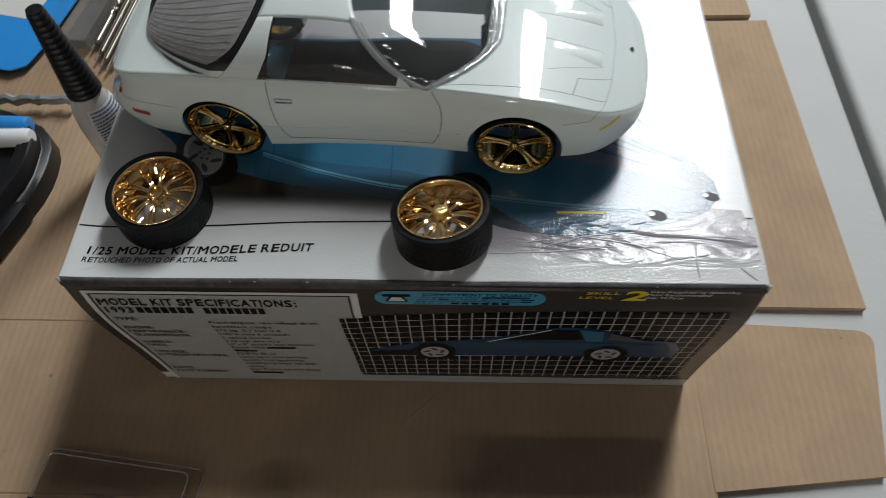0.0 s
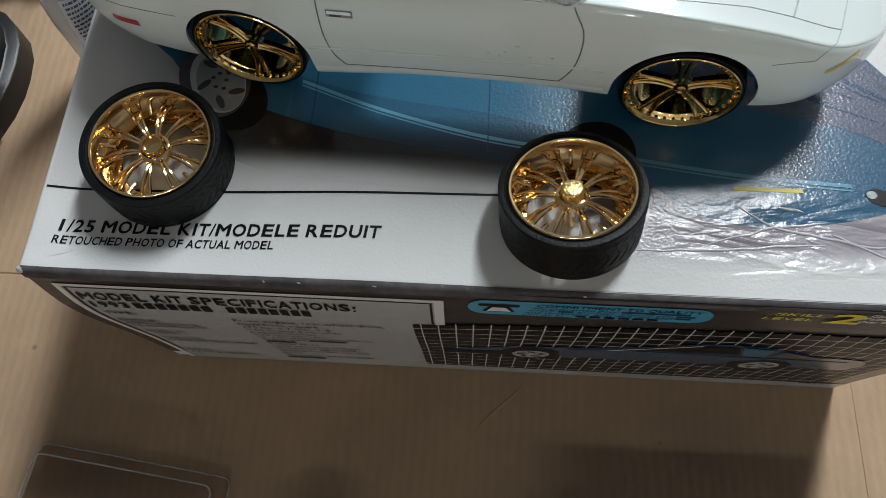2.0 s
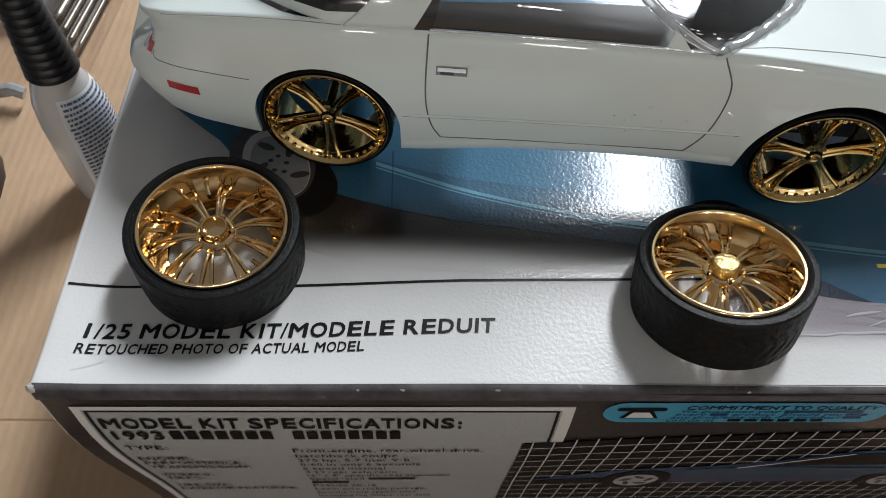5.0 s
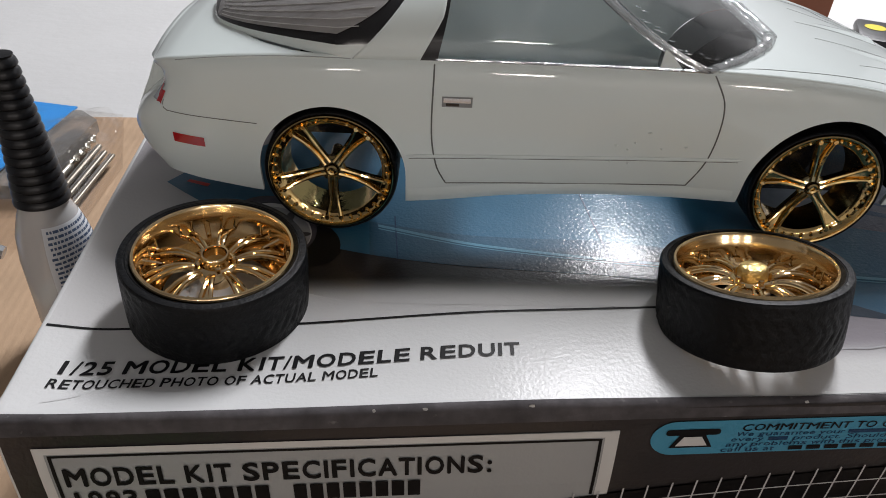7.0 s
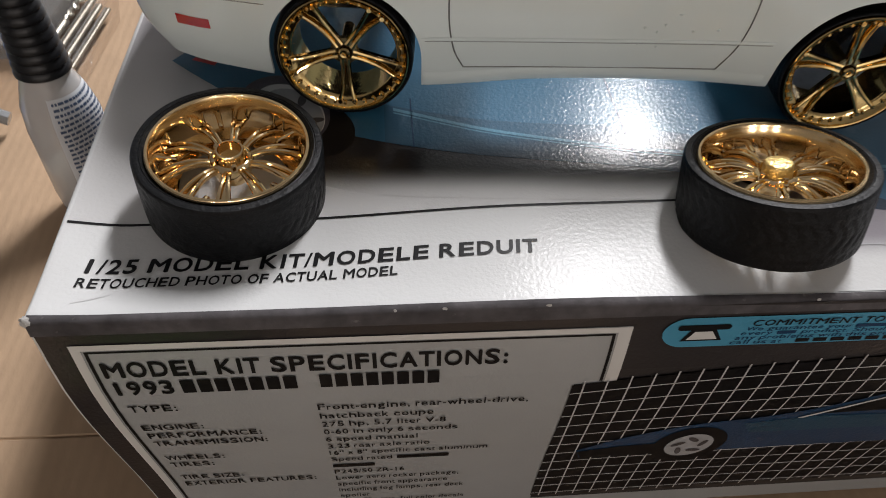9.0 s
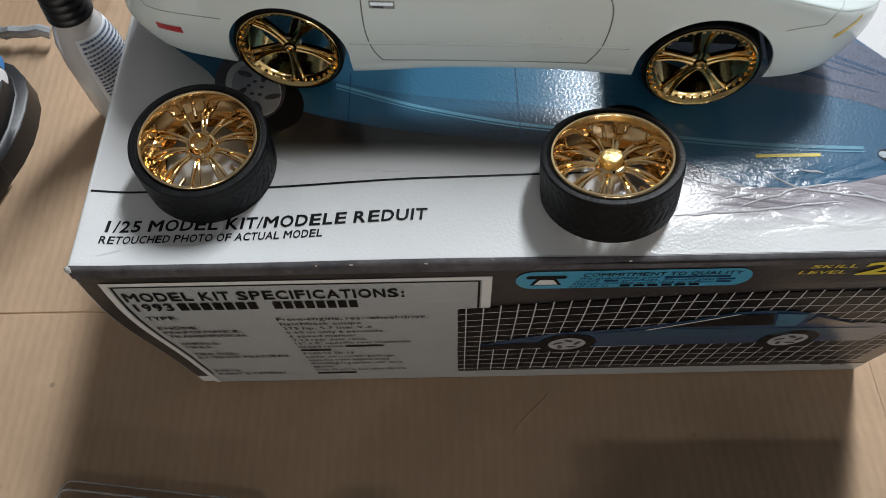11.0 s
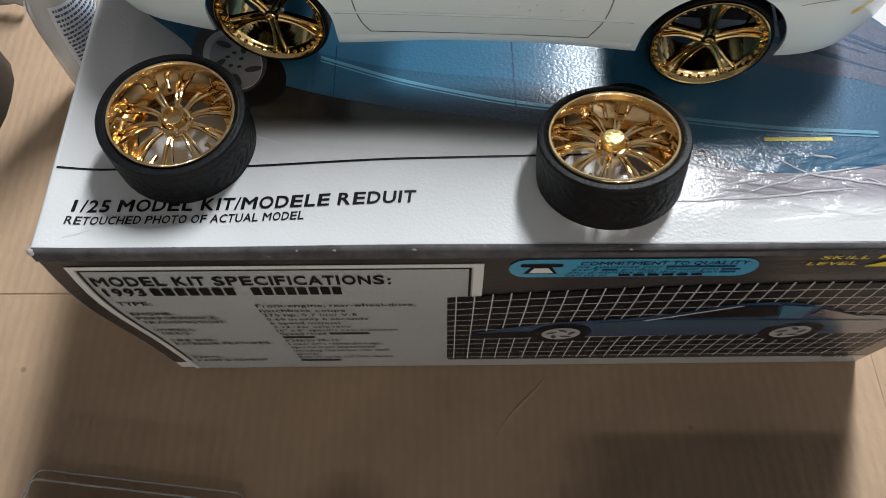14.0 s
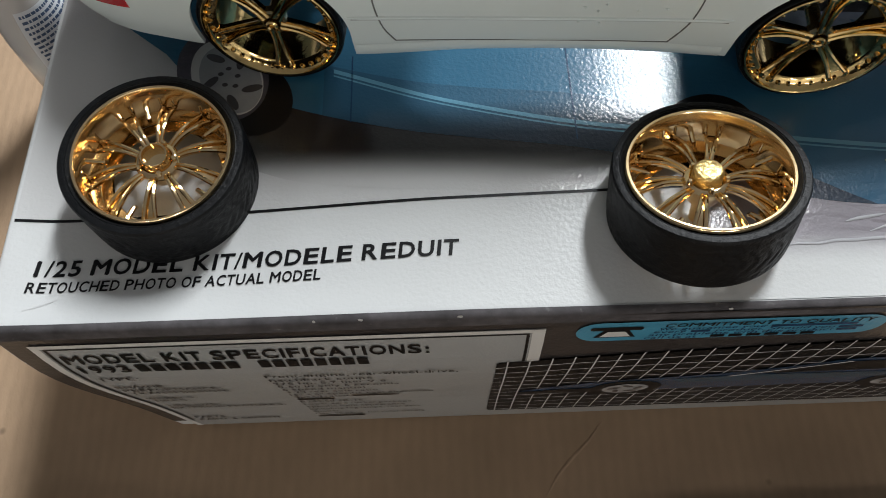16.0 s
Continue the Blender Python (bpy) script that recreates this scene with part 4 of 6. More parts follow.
def loose_wheel(m, label, turn, capped, stub):
    w = thing("loose_wheel", m, label, "wheel", "loose wheels on the box")
    R, rim, h = 0.0165, 0.0141, 0.0051
    part("tyre", tyre_mesh(R, 2 * h + 0.0029, rim), RUBBER, w, "black rubber low-profile tyre", at=pose(0, 0, -0.00145))
    part("barrel", lathe([(rim + 0.0001, h * 0.88), (rim, h * 0.99), (rim - 0.0002, h * 1.03), (rim - 0.0006, h * 1.02), (rim - 0.0008, h * 0.95), (rim - 0.00085, h * 0.84), (0.01310, h * 0.78), (0.01285, h * 0.45), (0.0126, h * 0.10), (0.0124, -h * 0.85),
                          (0.0127, -h * 0.95), (0.0134, -h * 0.9), (0.0138, h * 0.2)], 96, True), GOLD_BARREL, w, "softly plated gold barrel")
    spoke = forked_spoke(h)
    first = part("spoke", spoke, GOLD, w, at=pose(0, 0, 0, 0, 0, turn + 18))
    for k in range(1, 10):
        ob = new("spoke", first.data)
        ob.parent, ob.matrix_basis = w, pose(0, 0, 0, 0, 0, turn + 18 + 36 * k)
    pin = tube([(0.0093, 0, h * 0.10), (0.0096, 0, h * 0.20), (0.0129, 0, h * 0.30)], 0.00050, 8, 1.0, lambda s: 0.8 + 0.3 * s)
    first = part("pin", pin, GOLD, w, at=pose(0, 0, 0, 0, 0, turn))
    for k in range(1, 5):
        ob = new("pin", first.data)
        ob.parent, ob.matrix_basis = w, pose(0, 0, 0, 0, 0, turn + 72 * k)
    part("hub", lathe([(0.0004, -h * 0.50), (0.0030, -h * 0.45), (0.0036, -h * 0.10), (0.0039, h * 0.16), (0.0040, h * 0.34), (0.0036, h * 0.42), (0.0030, h * 0.44), (0.0028, h * 0.38)], 48), GOLD, w)
    if capped:
        part("hub_cap", lathe([(0.0027, h * 0.3), (0.0026, h * 0.74), (0.0024, h * 0.84), (0.0021, h * 0.88), (0.0005, h * 0.89)], 40), GOLD_ROUGH, w, "bright gold cap with a rough face")
    else:
        part("hub_cap", lathe([(0.0028, h * 0.3), (0.0026, h * 0.72), (0.0024, h * 0.78), (0.0021, h * 0.78), (0.0020, h * 0.70), (0.0019, h * 0.42), (0.0004, h * 0.40)], 40), GOLD, w, "hollow gold hub")
    for k in range(5):
        a = radians(72 * k + turn + 36)
        x, y = 0.0033 * math.cos(a), 0.0033 * math.sin(a)
        part("lug_nut", tube([(x, y, h * 0.36), (x, y, h * 0.58), (x, y, h * 0.62)], 0.00052, 6, 1.0, lambda s: 1 if s < 0.9 else 0.6), GOLD, w)
    part("back_ring", lathe([(0.0124, -h * 0.88), (0.0102, -h * 0.80), (0.0100, -h * 0.86), (0.0124, -h * 0.96)], 48, True), GOLD, w)
    if stub:
        part("axle_stub", tube([(0, 0, -0.0020), (0, 0, -0.0086)], 0.0014, 16), GOLD, w)
    return w


GOLD_ROUGH = material("rough_gold_chrome", (0.90, 0.66, 0.28), 0.28, 1.0, vary=0.12, scale=900, bump=0.6, bump_scale=1600)
loose_wheel(pose(0.1279, 0.0197, 0.0980, -11.7, -5.2, 0), "gold multi-spoke wheel in a black tyre, tipped up on the box", 90, True, True)
loose_wheel(pose(0.0301, 0.0293, 0.0955, 2.8, 1.0, 20), "gold multi-spoke wheel in a black tyre, lying flat on the box", 15, False, False)


# ---- car ----
HUB_X, HUB_Z, WHEEL_R = 0.0513, 0.0141, 0.0141
CAR = pose(0.1048, 0.0860, BOX_H - 0.0005, 0, 0, -5.6) @ pose(0, 0, 0, 0, -0.9, 0)
y_of = curve_of((-0.0945, -0.0935, -0.0910, -0.087, -0.078, -0.050, -0.02, 0.02, 0.05, 0.066, 0.078, 0.086, 0.0915, 0.0942, 0.0955),
                (0.0258, 0.0292, 0.0322, 0.0343, 0.0363, 0.0377, 0.0374, 0.0373, 0.0377, 0.0368, 0.0350, 0.0300, 0.0235, 0.0165, 0.0060))
zb_of = curve_of((-0.0945, -0.090, -0.0845, -0.075, -0.066, -0.0514, -0.036, -0.0257, -0.0136, 0.0, 0.0105, 0.0228, 0.036, 0.0514, 0.068, 0.080, 0.090, 0.0955),
                 (0.0114, 0.0108, 0.0104, 0.0094, 0.0083, 0.0074, 0.0073, 0.0082, 0.0097, 0.0105, 0.0108, 0.0107, 0.0103, 0.0108, 0.0106, 0.0124, 0.0151, 0.0172))
zs_of = curve_of((-0.0945, -0.091, -0.085, -0.065, -0.045, -0.02, 0.022, 0.040, 0.056, 0.070, 0.080, 0.088, 0.093, 0.0955),
                 (0.0325, 0.0338, 0.0354, 0.0374, 0.0383, 0.0386, 0.0384, 0.0378, 0.0362, 0.0330, 0.0296, 0.0262, 0.0230, 0.0203))
zc_of = curve_of((-0.0945, -0.091, -0.085, -0.070, -0.045, 0.022, 0.044, 0.060, 0.075, 0.086, 0.092, 0.0955),
                 (0.0350, 0.0360, 0.0376, 0.0402, 0.0420, 0.0400, 0.0385, 0.0362, 0.0328, 0.0290, 0.0256, 0.0212))
KNOT = (0.0, 0.15, 0.30, 0.48, 0.60, 0.68, 0.82, 1.0)
rear_off = curve_of((0.0, 0.15, 0.27, 0.36, 0.42, 0.49, 0.55, 0.60, 0.7, 1.0), (0.0040, 0.0016, 0.0005, 0.0022, 0.0050, 0.0080, 0.0078, 0.0061, 0.0058, 0.0054))


def body_at(x, v, side=-1, out=0.0):
    """A point of the body shell: v from the rocker's edge (0) over the shoulder (0.6) to the middle (1)."""
    Y, b, s, c = y_of(x), zb_of(x), zs_of(x), zc_of(x)
    h = s - b
    ys = (0.955, 0.985, 1.0, 0.985, 0.94, 0.86, 0.50, 0.0)
    zs = (b, b + 0.20 * h, b + 0.48 * h, b + 0.84 * h, s, s + 0.30 * (c - s), s + 0.80 * (c - s), c)
    i = max(k for k in range(len(KNOT) - 1) if KNOT[k] <= v) if v < 1 else len(KNOT) - 2
    t = (v - KNOT[i]) / (KNOT[i + 1] - KNOT[i])

    def cr(p):
        p0 = p[i - 1] if i else 2 * p[0] - p[1]
        p3 = p[i + 2] if i + 2 < len(p) else (p[i] if p is zs else -p[i])
        return 0.5 * (2 * p[i] + (p[i + 1] - p0) * t + (2 * p0 - 5 * p[i] + 4 * p[i + 1] - p3) * t * t + (3 * p[i] - p0 - 3 * p[i + 1] + p3) * t ** 3)
    ramp = max(0.0, min(1.0, (-0.066 - x) / 0.028)) ** 2
    point = Vector((x + ramp * rear_off(v), side * Y * cr(ys), cr(zs)))
    if out:
        e = 1e-4
        du = body_at(x + e, v, side) - body_at(x - e, v, side)
        dv = body_at(x, min(1, v + 2e-3), side) - body_at(x, max(0, v - 2e-3), side)
        n = du.cross(dv)
        if n.dot(Vector((0, side, 0.6))) < 0:
            n = -n
        point += n.normalized() * out
    return point


def v_at(x, z):
    lo, hi = 0.0, 0.62
    for _ in range(30):
        mid = (lo + hi) / 2
        if body_at(x, mid).z < z:
            lo = mid
        else:
            hi = mid
    return lo


def on_side(x, z, side=-1, out=0.0):
    return body_at(x, v_at(x, z), side, out)


FRONT_FOOT, REAR_FOOT = (0.0225, 0.0445), (-0.0490, -0.0796)


def foot_w(x):
    """How far out the glasshouse stands, as a share of the shoulder's width."""
    if x > FRONT_FOOT[0]:
        return max(0.0, 1 - (x - FRONT_FOOT[0]) / (FRONT_FOOT[1] - FRONT_FOOT[0])) ** (1 / 2.3)
    if x < REAR_FOOT[0]:
        return max(0.0, 1 - (REAR_FOOT[0] - x) / (REAR_FOOT[0] - REAR_FOOT[1])) ** (1 / 3.4)
    return 1.0


def foot_x(w, front=True):
    a, c = FRONT_FOOT if front else REAR_FOOT
    return a + (c - a) * (1 - abs(w) ** (2.3 if front else 3.4))


roof_of = curve_of((-0.0790, -0.072, -0.058, -0.045, -0.030, -0.015, -0.004, 0.010, 0.025, 0.038, 0.0445),
                   (0.0415, 0.0440, 0.0485, 0.0523, 0.0546, 0.0551, 0.0543, 0.0508, 0.0455, 0.0405, 0.0384))


def glass_at(x, s, side=-1, out=0.0):
    """A point of the glasshouse: s from the sill (0) to the middle of the roof (1)."""
    w = foot_w(x)
    zs, zc = zs_of(x), zc_of(x)
    base_y = 0.94 * y_of(x) * w
    base_z = zs + (zc - zs) * (1 - w ** 2.2)
    a = s * math.pi / 2
    top_z = max(roof_of(x), base_z + 0.0002)
    p = Vector((x, side * (base_y + out * math.cos(a)) * max(0.0, math.cos(a)) ** 0.72, base_z + (top_z - base_z) * math.sin(a) ** 0.95 + out * math.sin(a)))
    return p


a_line = curve_of((0.0, 0.25, 0.5, 0.75, 1.0), (0.0230, 0.0120, 0.0030, -0.0035, -0.0065))
b_line = curve_of((0.0, 0.3, 0.6, 0.75, 1.0), (-0.0302, -0.0285, -0.0275, -0.027, -0.027))
h_line = curve_of((0.0, 0.25, 0.5, 0.75, 1.0), (-0.0462, -0.0400, -0.0352, -0.0320, -0.0312))
RAIL = 0.66


def patch(x_from, x_to, s0, s1, out, nu=20, nv=16):
    def mesh(side):
        return sheet(lambda a, b: glass_at(x_from(s0 + (s1 - s0) * b) * (1 - a) + x_to(s0 + (s1 - s0) * b) * a, s0 + (s1 - s0) * b, side, out), nu, nv)
    return mesh


def both(mesh):
    bm = mesh(-1)
    other = mesh(1)
    me = bpy.data.meshes.new("half")
    other.to_mesh(me)
    bm.from_mesh(me)
    other.free()
    bpy.data.meshes.remove(me)
    bmesh.ops.remove_doubles(bm, verts=bm.verts, dist=2e-5)
    return bm


def thick(ob, amount):
    mod = ob.modifiers.new("thickness", "SOLIDIFY")
    mod.thickness, mod.offset = amount, -1
    return ob


ARCHES = ((-HUB_X + 0.0005, 0.0138, 0.0152), (HUB_X, 0.0146, 0.0160))


def side_shell(side):
    """One flank from the rocker to the shoulder."""
    return sheet(lambda a, b: body_at(-0.0945 + 0.1900 * a, 0.6 * b, side), 190, 30)


def cut_arches(ob, side):
    """Cut both wheel openings through a flank that already has its thickness."""
    cutters = []
    for cx, cz, r in ARCHES:
        bm = bmesh.new()
        pts = [(cx + r * math.cos(math.pi * k / 40), cz + r * math.sin(math.pi * k / 40)) for k in range(41)] + [(cx - r, -0.02), (cx + r, -0.02)]
        f = bm.faces.new([bm.verts.new((x, side * 0.020, z)) for x, z in pts])
        ex = bmesh.ops.extrude_face_region(bm, geom=[f])
        for g in ex["geom"]:
            if isinstance(g, bmesh.types.BMVert):
                g.co.y = side * 0.060
        bmesh.ops.recalc_face_normals(bm, faces=bm.faces)
        me = bpy.data.meshes.new("cutter")
        bm.to_mesh(me)
        bm.free()
        cutters.append(new("cutter", me))
        mod = ob.modifiers.new("opening", "BOOLEAN")
        mod.operation, mod.solver, mod.object = "DIFFERENCE", "EXACT", cutters[-1]
        cutters[-1].matrix_basis = CAR
    bpy.context.view_layer.update()
    me = bpy.data.meshes.new_from_object(ob.evaluated_get(bpy.context.evaluated_depsgraph_get()))
    me.set_sharp_from_angle(angle=radians(38))
    ob.modifiers.clear()
    ob.data = me
    for c in cutters:
        bpy.data.objects.remove(c)


def bolt_on_spoke(h):
    """Two round ribs that run side by side from the hub and part at the flange, each ending in a bolt, over a sunken web."""
    bm = bmesh.new()
    half = curve_of((0.0, 0.3, 0.65, 1.0), (0.00062, 0.00060, 0.00088, 0.00150))

    def at(q, side, drop=0.0):
        return Vector((0.0016 + 0.0096 * q, side * half(q), h * (0.62 - 0.22 * q + 0.42 * q * q) - drop))
    for side in (-1, 1):
        add_tube(bm, [at(q / 12, side) for q in range(13)], 0.00058, 8, 1.0, lambda s: 0.95 - 0.2 * s)
        tip = at(1.0, side)
        add_tube(bm, [tip + Vector((0.0001, 0, -0.0004)), tip + Vector((0.0001, 0, 0.0005))], 0.00050, 6)
    rows = [[bm.verts.new(at(q / 12, side * 1.25, drop)) for side, drop in ((-1, 0.0004), (1, 0.0004), (0.9, 0.0016), (-0.9, 0.0016))] for q in range(13)]
    for p, q in zip(rows, rows[1:]):
        for i in range(4):
            k = (i + 1) % 4
            bm.faces.new((p[i], p[k], q[k], q[i]))
    bm.faces.new(rows[0]), bm.faces.new(rows[-1])
    return bm


WHEEL_PARTS = {}


def shared(name, build, mat, parent, at, label=""):
    """A part whose mesh all alike wheels share."""
    if name not in WHEEL_PARTS:
        WHEEL_PARTS[name] = part(name, build(), mat, parent, label, at=at)
        return WHEEL_PARTS[name]
    ob = new(name, WHEEL_PARTS[name].data)
    ob.parent, ob.matrix_basis = parent, at
    if label:
        ob["label"] = label
    return ob


def mounted_wheel(parent, x, side, turn, hub_z):
    w = new("road_wheel")
    w.parent = parent
    w.matrix_basis = pose(x, side * 0.0310, hub_z) @ pose(0, 0, 0, 90 if side < 0 else -90, 0, 0) @ pose(0, 0, 0, 0, 0, turn)
    w["label"] = "gold chrome five-spoke wheel"
    R, rim, h = WHEEL_R, 0.0131, 0.0052
    here = pose(0, 0, 0)

    def rim_mesh():
        return lathe([(rim + 0.0001, h * 0.92), (rim, h * 1.04), (rim - 0.0002, h * 1.07), (rim - 0.0005, h * 1.05), (rim - 0.0007, h * 0.95), (0.0121, h * 0.86), (0.0114, h * 0.78), (0.0109, h * 0.74), (0.0106, h * 0.68), (0.0105, h * 0.40), (0.0103, -h * 0.9), (0.0112, -h * 0.95), (0.0120, h * 0.1)], 80, True)

    def studs():
        bm = bmesh.new()
        for k in range(35):
            a = 2 * math.pi * (k + 0.5) / 35
            add_tube(bm, [(0.01165 * math.cos(a), 0.01165 * math.sin(a), h * z) for z in (0.76, 0.90, 0.93)], 0.00040, 6, 1.0, lambda s: 1 if s < 0.9 else 0.55)
        return bm
    shared("tyre", lambda: tyre_mesh(R, 2 * h, rim, 144), RUBBER, w, here, "thin black rubber tyre")
    ring = shared("rim", rim_mesh, PALE_GOLD, w, here, "studded gold rim")
    shared("stud_ring", studs, PALE_GOLD, ring, here)
    for k in range(5):
        shared("spoke", lambda: bolt_on_spoke(h), PALE_GOLD, w, pose(0, 0, 0, 0, 0, 72 * k + 90))
    shared("hub_plate", lambda: lathe([(0.0004, h * 0.20), (0.0026, h * 0.25), (0.0029, h * 0.58), (0.0026, h * 0.66), (0.0016, h * 0.67)], 30), HUB_GREY, w, here, "dull olive hub plate")
    shared("hub_cap", lambda: lathe([(0.0012, h * 0.60), (0.0012, h * 0.78), (0.0009, h * 0.83), (0.0005, h * 0.80), (0.0004, h * 0.72)], 24), PALE_GOLD, w, here)
    shared("axle_stub", lambda: tube([(0.0, 0, h * 0.3), (0.0, 0, -h * 1.2)], 0.0013, 14), HUB_GREY, w, here)


def model_car():
    c = thing("model_car", CAR, "pearl white model coupe with gold wheels on the kit box", "model car")
    for side in (-1, 1):
        cut_arches(thick(part("body_side", side_shell(side), PAINT, c), 0.0009), side)
        # added black domes stand in for the shade behind the wheels
        for hub in (-HUB_X, HUB_X):
            part("shade_dome", sheet(lambda a, b: (hub + 0.0165 * math.cos(math.pi * a), side * (0.0362 - 0.018 * min(1, b * 1.25)), 0.0140 + 0.0165 * math.sin(math.pi * a) * (1 if b <= 0.8 else 1 - (b - 0.8) * 5)), 28, 10), BLACK_TRIM, c, "black dome added behind the wheel as shade")
        # added black wall keeps the view through the front wheel dark
        part("shade_wall", box(HUB_X - 0.0165, HUB_X + 0.0165, side * 0.0176 - 0.0004, side * 0.0176 + 0.0004, 0.0040, 0.0200, 0.0002, 1), BLACK_TRIM, c, "black wall added behind the front wheel as shade")
    hood = sheet(lambda a, b: body_at((foot_x((1 - 2 * b)) - 0.0034) * (1 - a) + 0.0955 * a, 0.6 + 0.4 * (1 - abs(1 - 2 * b)), -1 if b < 0.5 else 1), 60, 48)
    # lateral share of the shell at the glasshouse follows the same footprint
    thick(part("hood", hood, PAINT, c), 0.0008)
    deck = sheet(lambda a, b: body_at((foot_x((1 - 2 * b), False) + 0.0050) * (1 - a) - 0.0952 * a, 0.6 + 0.4 * (1 - abs(1 - 2 * b)), -1 if b < 0.5 else 1), 30, 48)
    thick(part("rear_deck", deck, PAINT, c), 0.0008)
    tail = bmesh.new()
    loop = [body_at(-0.0945, 0.01 + 0.99 * k / 30, -1) for k in range(31)] + [body_at(-0.0945, 0.01 + 0.99 * k / 30, 1) for k in range(29, -1, -1)]
    tail.faces.new([tail.verts.new(p) for p in loop])
    bmesh.ops.triangulate(tail, faces=tail.faces)
    part("rear_fascia", tail, PAINT, c, smooth=False)
    # glasshouse
    part("windshield", both(patch(lambda s: a_line(s) + 0.0008, lambda s: FRONT_FOOT[1] - 0.0001, 0, 1, 0.0, 30, 24)), CLEAR, c, "clear plastic windshield")
    for side in (-1, 1):
        part("side_window", patch(lambda s: b_line(s), lambda s: a_line(s) - 0.0008, 0.02, RAIL, -0.0002)(side), CLEAR, c, "clear plastic side window")
        thick(part("windshield_pillar", patch(lambda s: a_line(s) - 0.0010, lambda s: a_line(s) + 0.0008, 0, RAIL + 0.03, 0.0003, 4, 24)(side), RIPPLED, c, "bright clear moulded pillar"), 0.0005)
        thick(part("sail_panel", patch(lambda s: h_line(s), lambda s: b_line(s) - 0.0030 * max(0.12, 1 - s / 0.34), 0, RAIL, 0.0002)(side), PAINT, c), 0.0008)
        part("window_corner", patch(lambda s: b_line(s) - 0.0031 * max(0.12, 1 - s / 0.34), lambda s: b_line(s) + 0.0003, 0.0, RAIL, 0.0001)(side), BLACK_TRIM, c, "black triangular window corner")
        sill = [glass_at(-0.0302 + (0.0230 + 0.0302) * k / 24, 0, side, 0.0001) + Vector((0, 0, 0.0002)) for k in range(25)]
        part("sill_strip", tube(sill, 0.00030, 8), CRINKLE, c, "bright clear window edge")
        ear = [glass_at(0.0128, 0.03, side, 0.0004), glass_at(0.0172, 0.03, side, 0.0004), glass_at(0.0142, 0.20, side, 0.0004), glass_at(0.0136, 0.20, side, 0.0004)]
        bm = bmesh.new()
        bm.faces.new([bm.verts.new(p) for p in ear])
        thick(part("mirror_patch", bm, PAINT, c, smooth=False), 0.0004)
    thick(part("roof", both(patch(lambda s: h_line(s) - 0.0002, lambda s: a_line(s) + 0.0010, RAIL, 1, 0.0002, 24, 14)), PAINT, c), 0.0008)
    # the clear moulding's rim lies in uneven ridges round the windshield's foot
    for back, r, seed, rise in ((0.0013, 0.0015, 3.0, 0.0002), (0.0030, 0.0009, 5.0, 0.0003), (0.0043, 0.0007, 9.0, 0.0003)):
        def ridge(k):
            w = 1 - 2 * k / 72
            wander = 0.0004 * noise.noise(Vector((k * 0.35, seed, 0)))
            return glass_at(foot_x(w) - back + wander, 0.0, -1 if k < 36 else 1, 0.0) + Vector((0, 0, rise))
        part("windshield_surround", tube([ridge(k) for k in range(2, 71)], r, 12, 0.6, lambda s: 0.95 + 0.55 * noise.noise(Vector((s * 55, seed, 0)))), RIPPLED, c, "shiny clear moulded rim")
    for side in (-1, 1):
        for ahead, r in ((-0.0013, 0.00022), (0.0011, 0.00028), (0.0022, 0.00016)):
            part("pillar_edge", tube([glass_at(a_line(q) + ahead, q, side, 0.0004) for q in [0.02 + (RAIL - 0.01) * k / 30 for k in range(31)]], r, 8, 1.0, lambda s: 1 + 0.4 * noise.noise(Vector((s * 40, ahead * 900, 1)))), CRINKLE, c, "bright moulded edge")
        # added pale metallic slivers stand in for highlight dots on the clear plastic
        fleck = random.Random(21)
        for _ in range(16):
            q, x = fleck.uniform(0.10, 0.62), fleck.uniform(0.0030, 0.0085)
            a, e = glass_at(a_line(q) + x, q, side, 0.0002), glass_at(a_line(q) + x + fleck.uniform(0.0006, 0.0016), q, side, 0.0002)
            part("moulding_glint", tube([a, (a + e) / 2, e], 0.00013, 6, 1.0, lambda s: 1 if 0.2 < s < 0.8 else 0.3), CRINKLE, c)
    part("hatch_sill", both(patch(lambda s: REAR_FOOT[1] + 0.0001, lambda s: h_line(s) + 0.0002, 0, 0.11, -0.0001, 24, 4)), PAINT, c)
    part("hatch_band", both(patch(lambda s: REAR_FOOT[1] + 0.0002, lambda s: h_line(s) + 0.0002, 0.10, 1, -0.0002, 24, 20)), BLACK_TRIM, c, "black band round the rear glass")
    part("hatch_glass", both(patch(lambda s: REAR_FOOT[1] + 0.0030, lambda s: h_line(s) - 0.0030 - 0.0050 * max(0.0, 1 - (s - 0.2) / 0.25) ** 2, 0.20, 1, 0.0001, 24, 20)), HATCH, c, "smoky ribbed rear glass, paler for the ceiling's reflection")
    for k in range(11):
        s = 0.25 + 0.74 * k / 11
        for side in (-1, 1):
            part("heater_line", tube([glass_at(REAR_FOOT[1] + 0.0045 + (h_line(s) - 0.0050 - REAR_FOOT[1] - 0.0045) * q / 14, s, side, 0.0002) for q in range(15)], 0.00010, 4), HEATER, c)
    # seams and trim, both flanks
    for side in (-1, 1):
        def seam(points, r=0.00016):
            part("seam", tube([on_side(x, z, side, 0.00002) for x, z in points], r, 6), SEAM, c)
        rear = curve_of((0.0126, 0.0165, 0.024, 0.0375), (-0.0272, -0.0292, -0.0305, -0.0304))
        seam([(rear(0.0126 + 0.0254 * k / 20), 0.0126 + 0.0254 * k / 20) for k in range(21)])
        nose = curve_of((0.0143, 0.020, 0.027, 0.033, 0.0380), (0.0234, 0.0259, 0.0270, 0.0266, 0.0240))
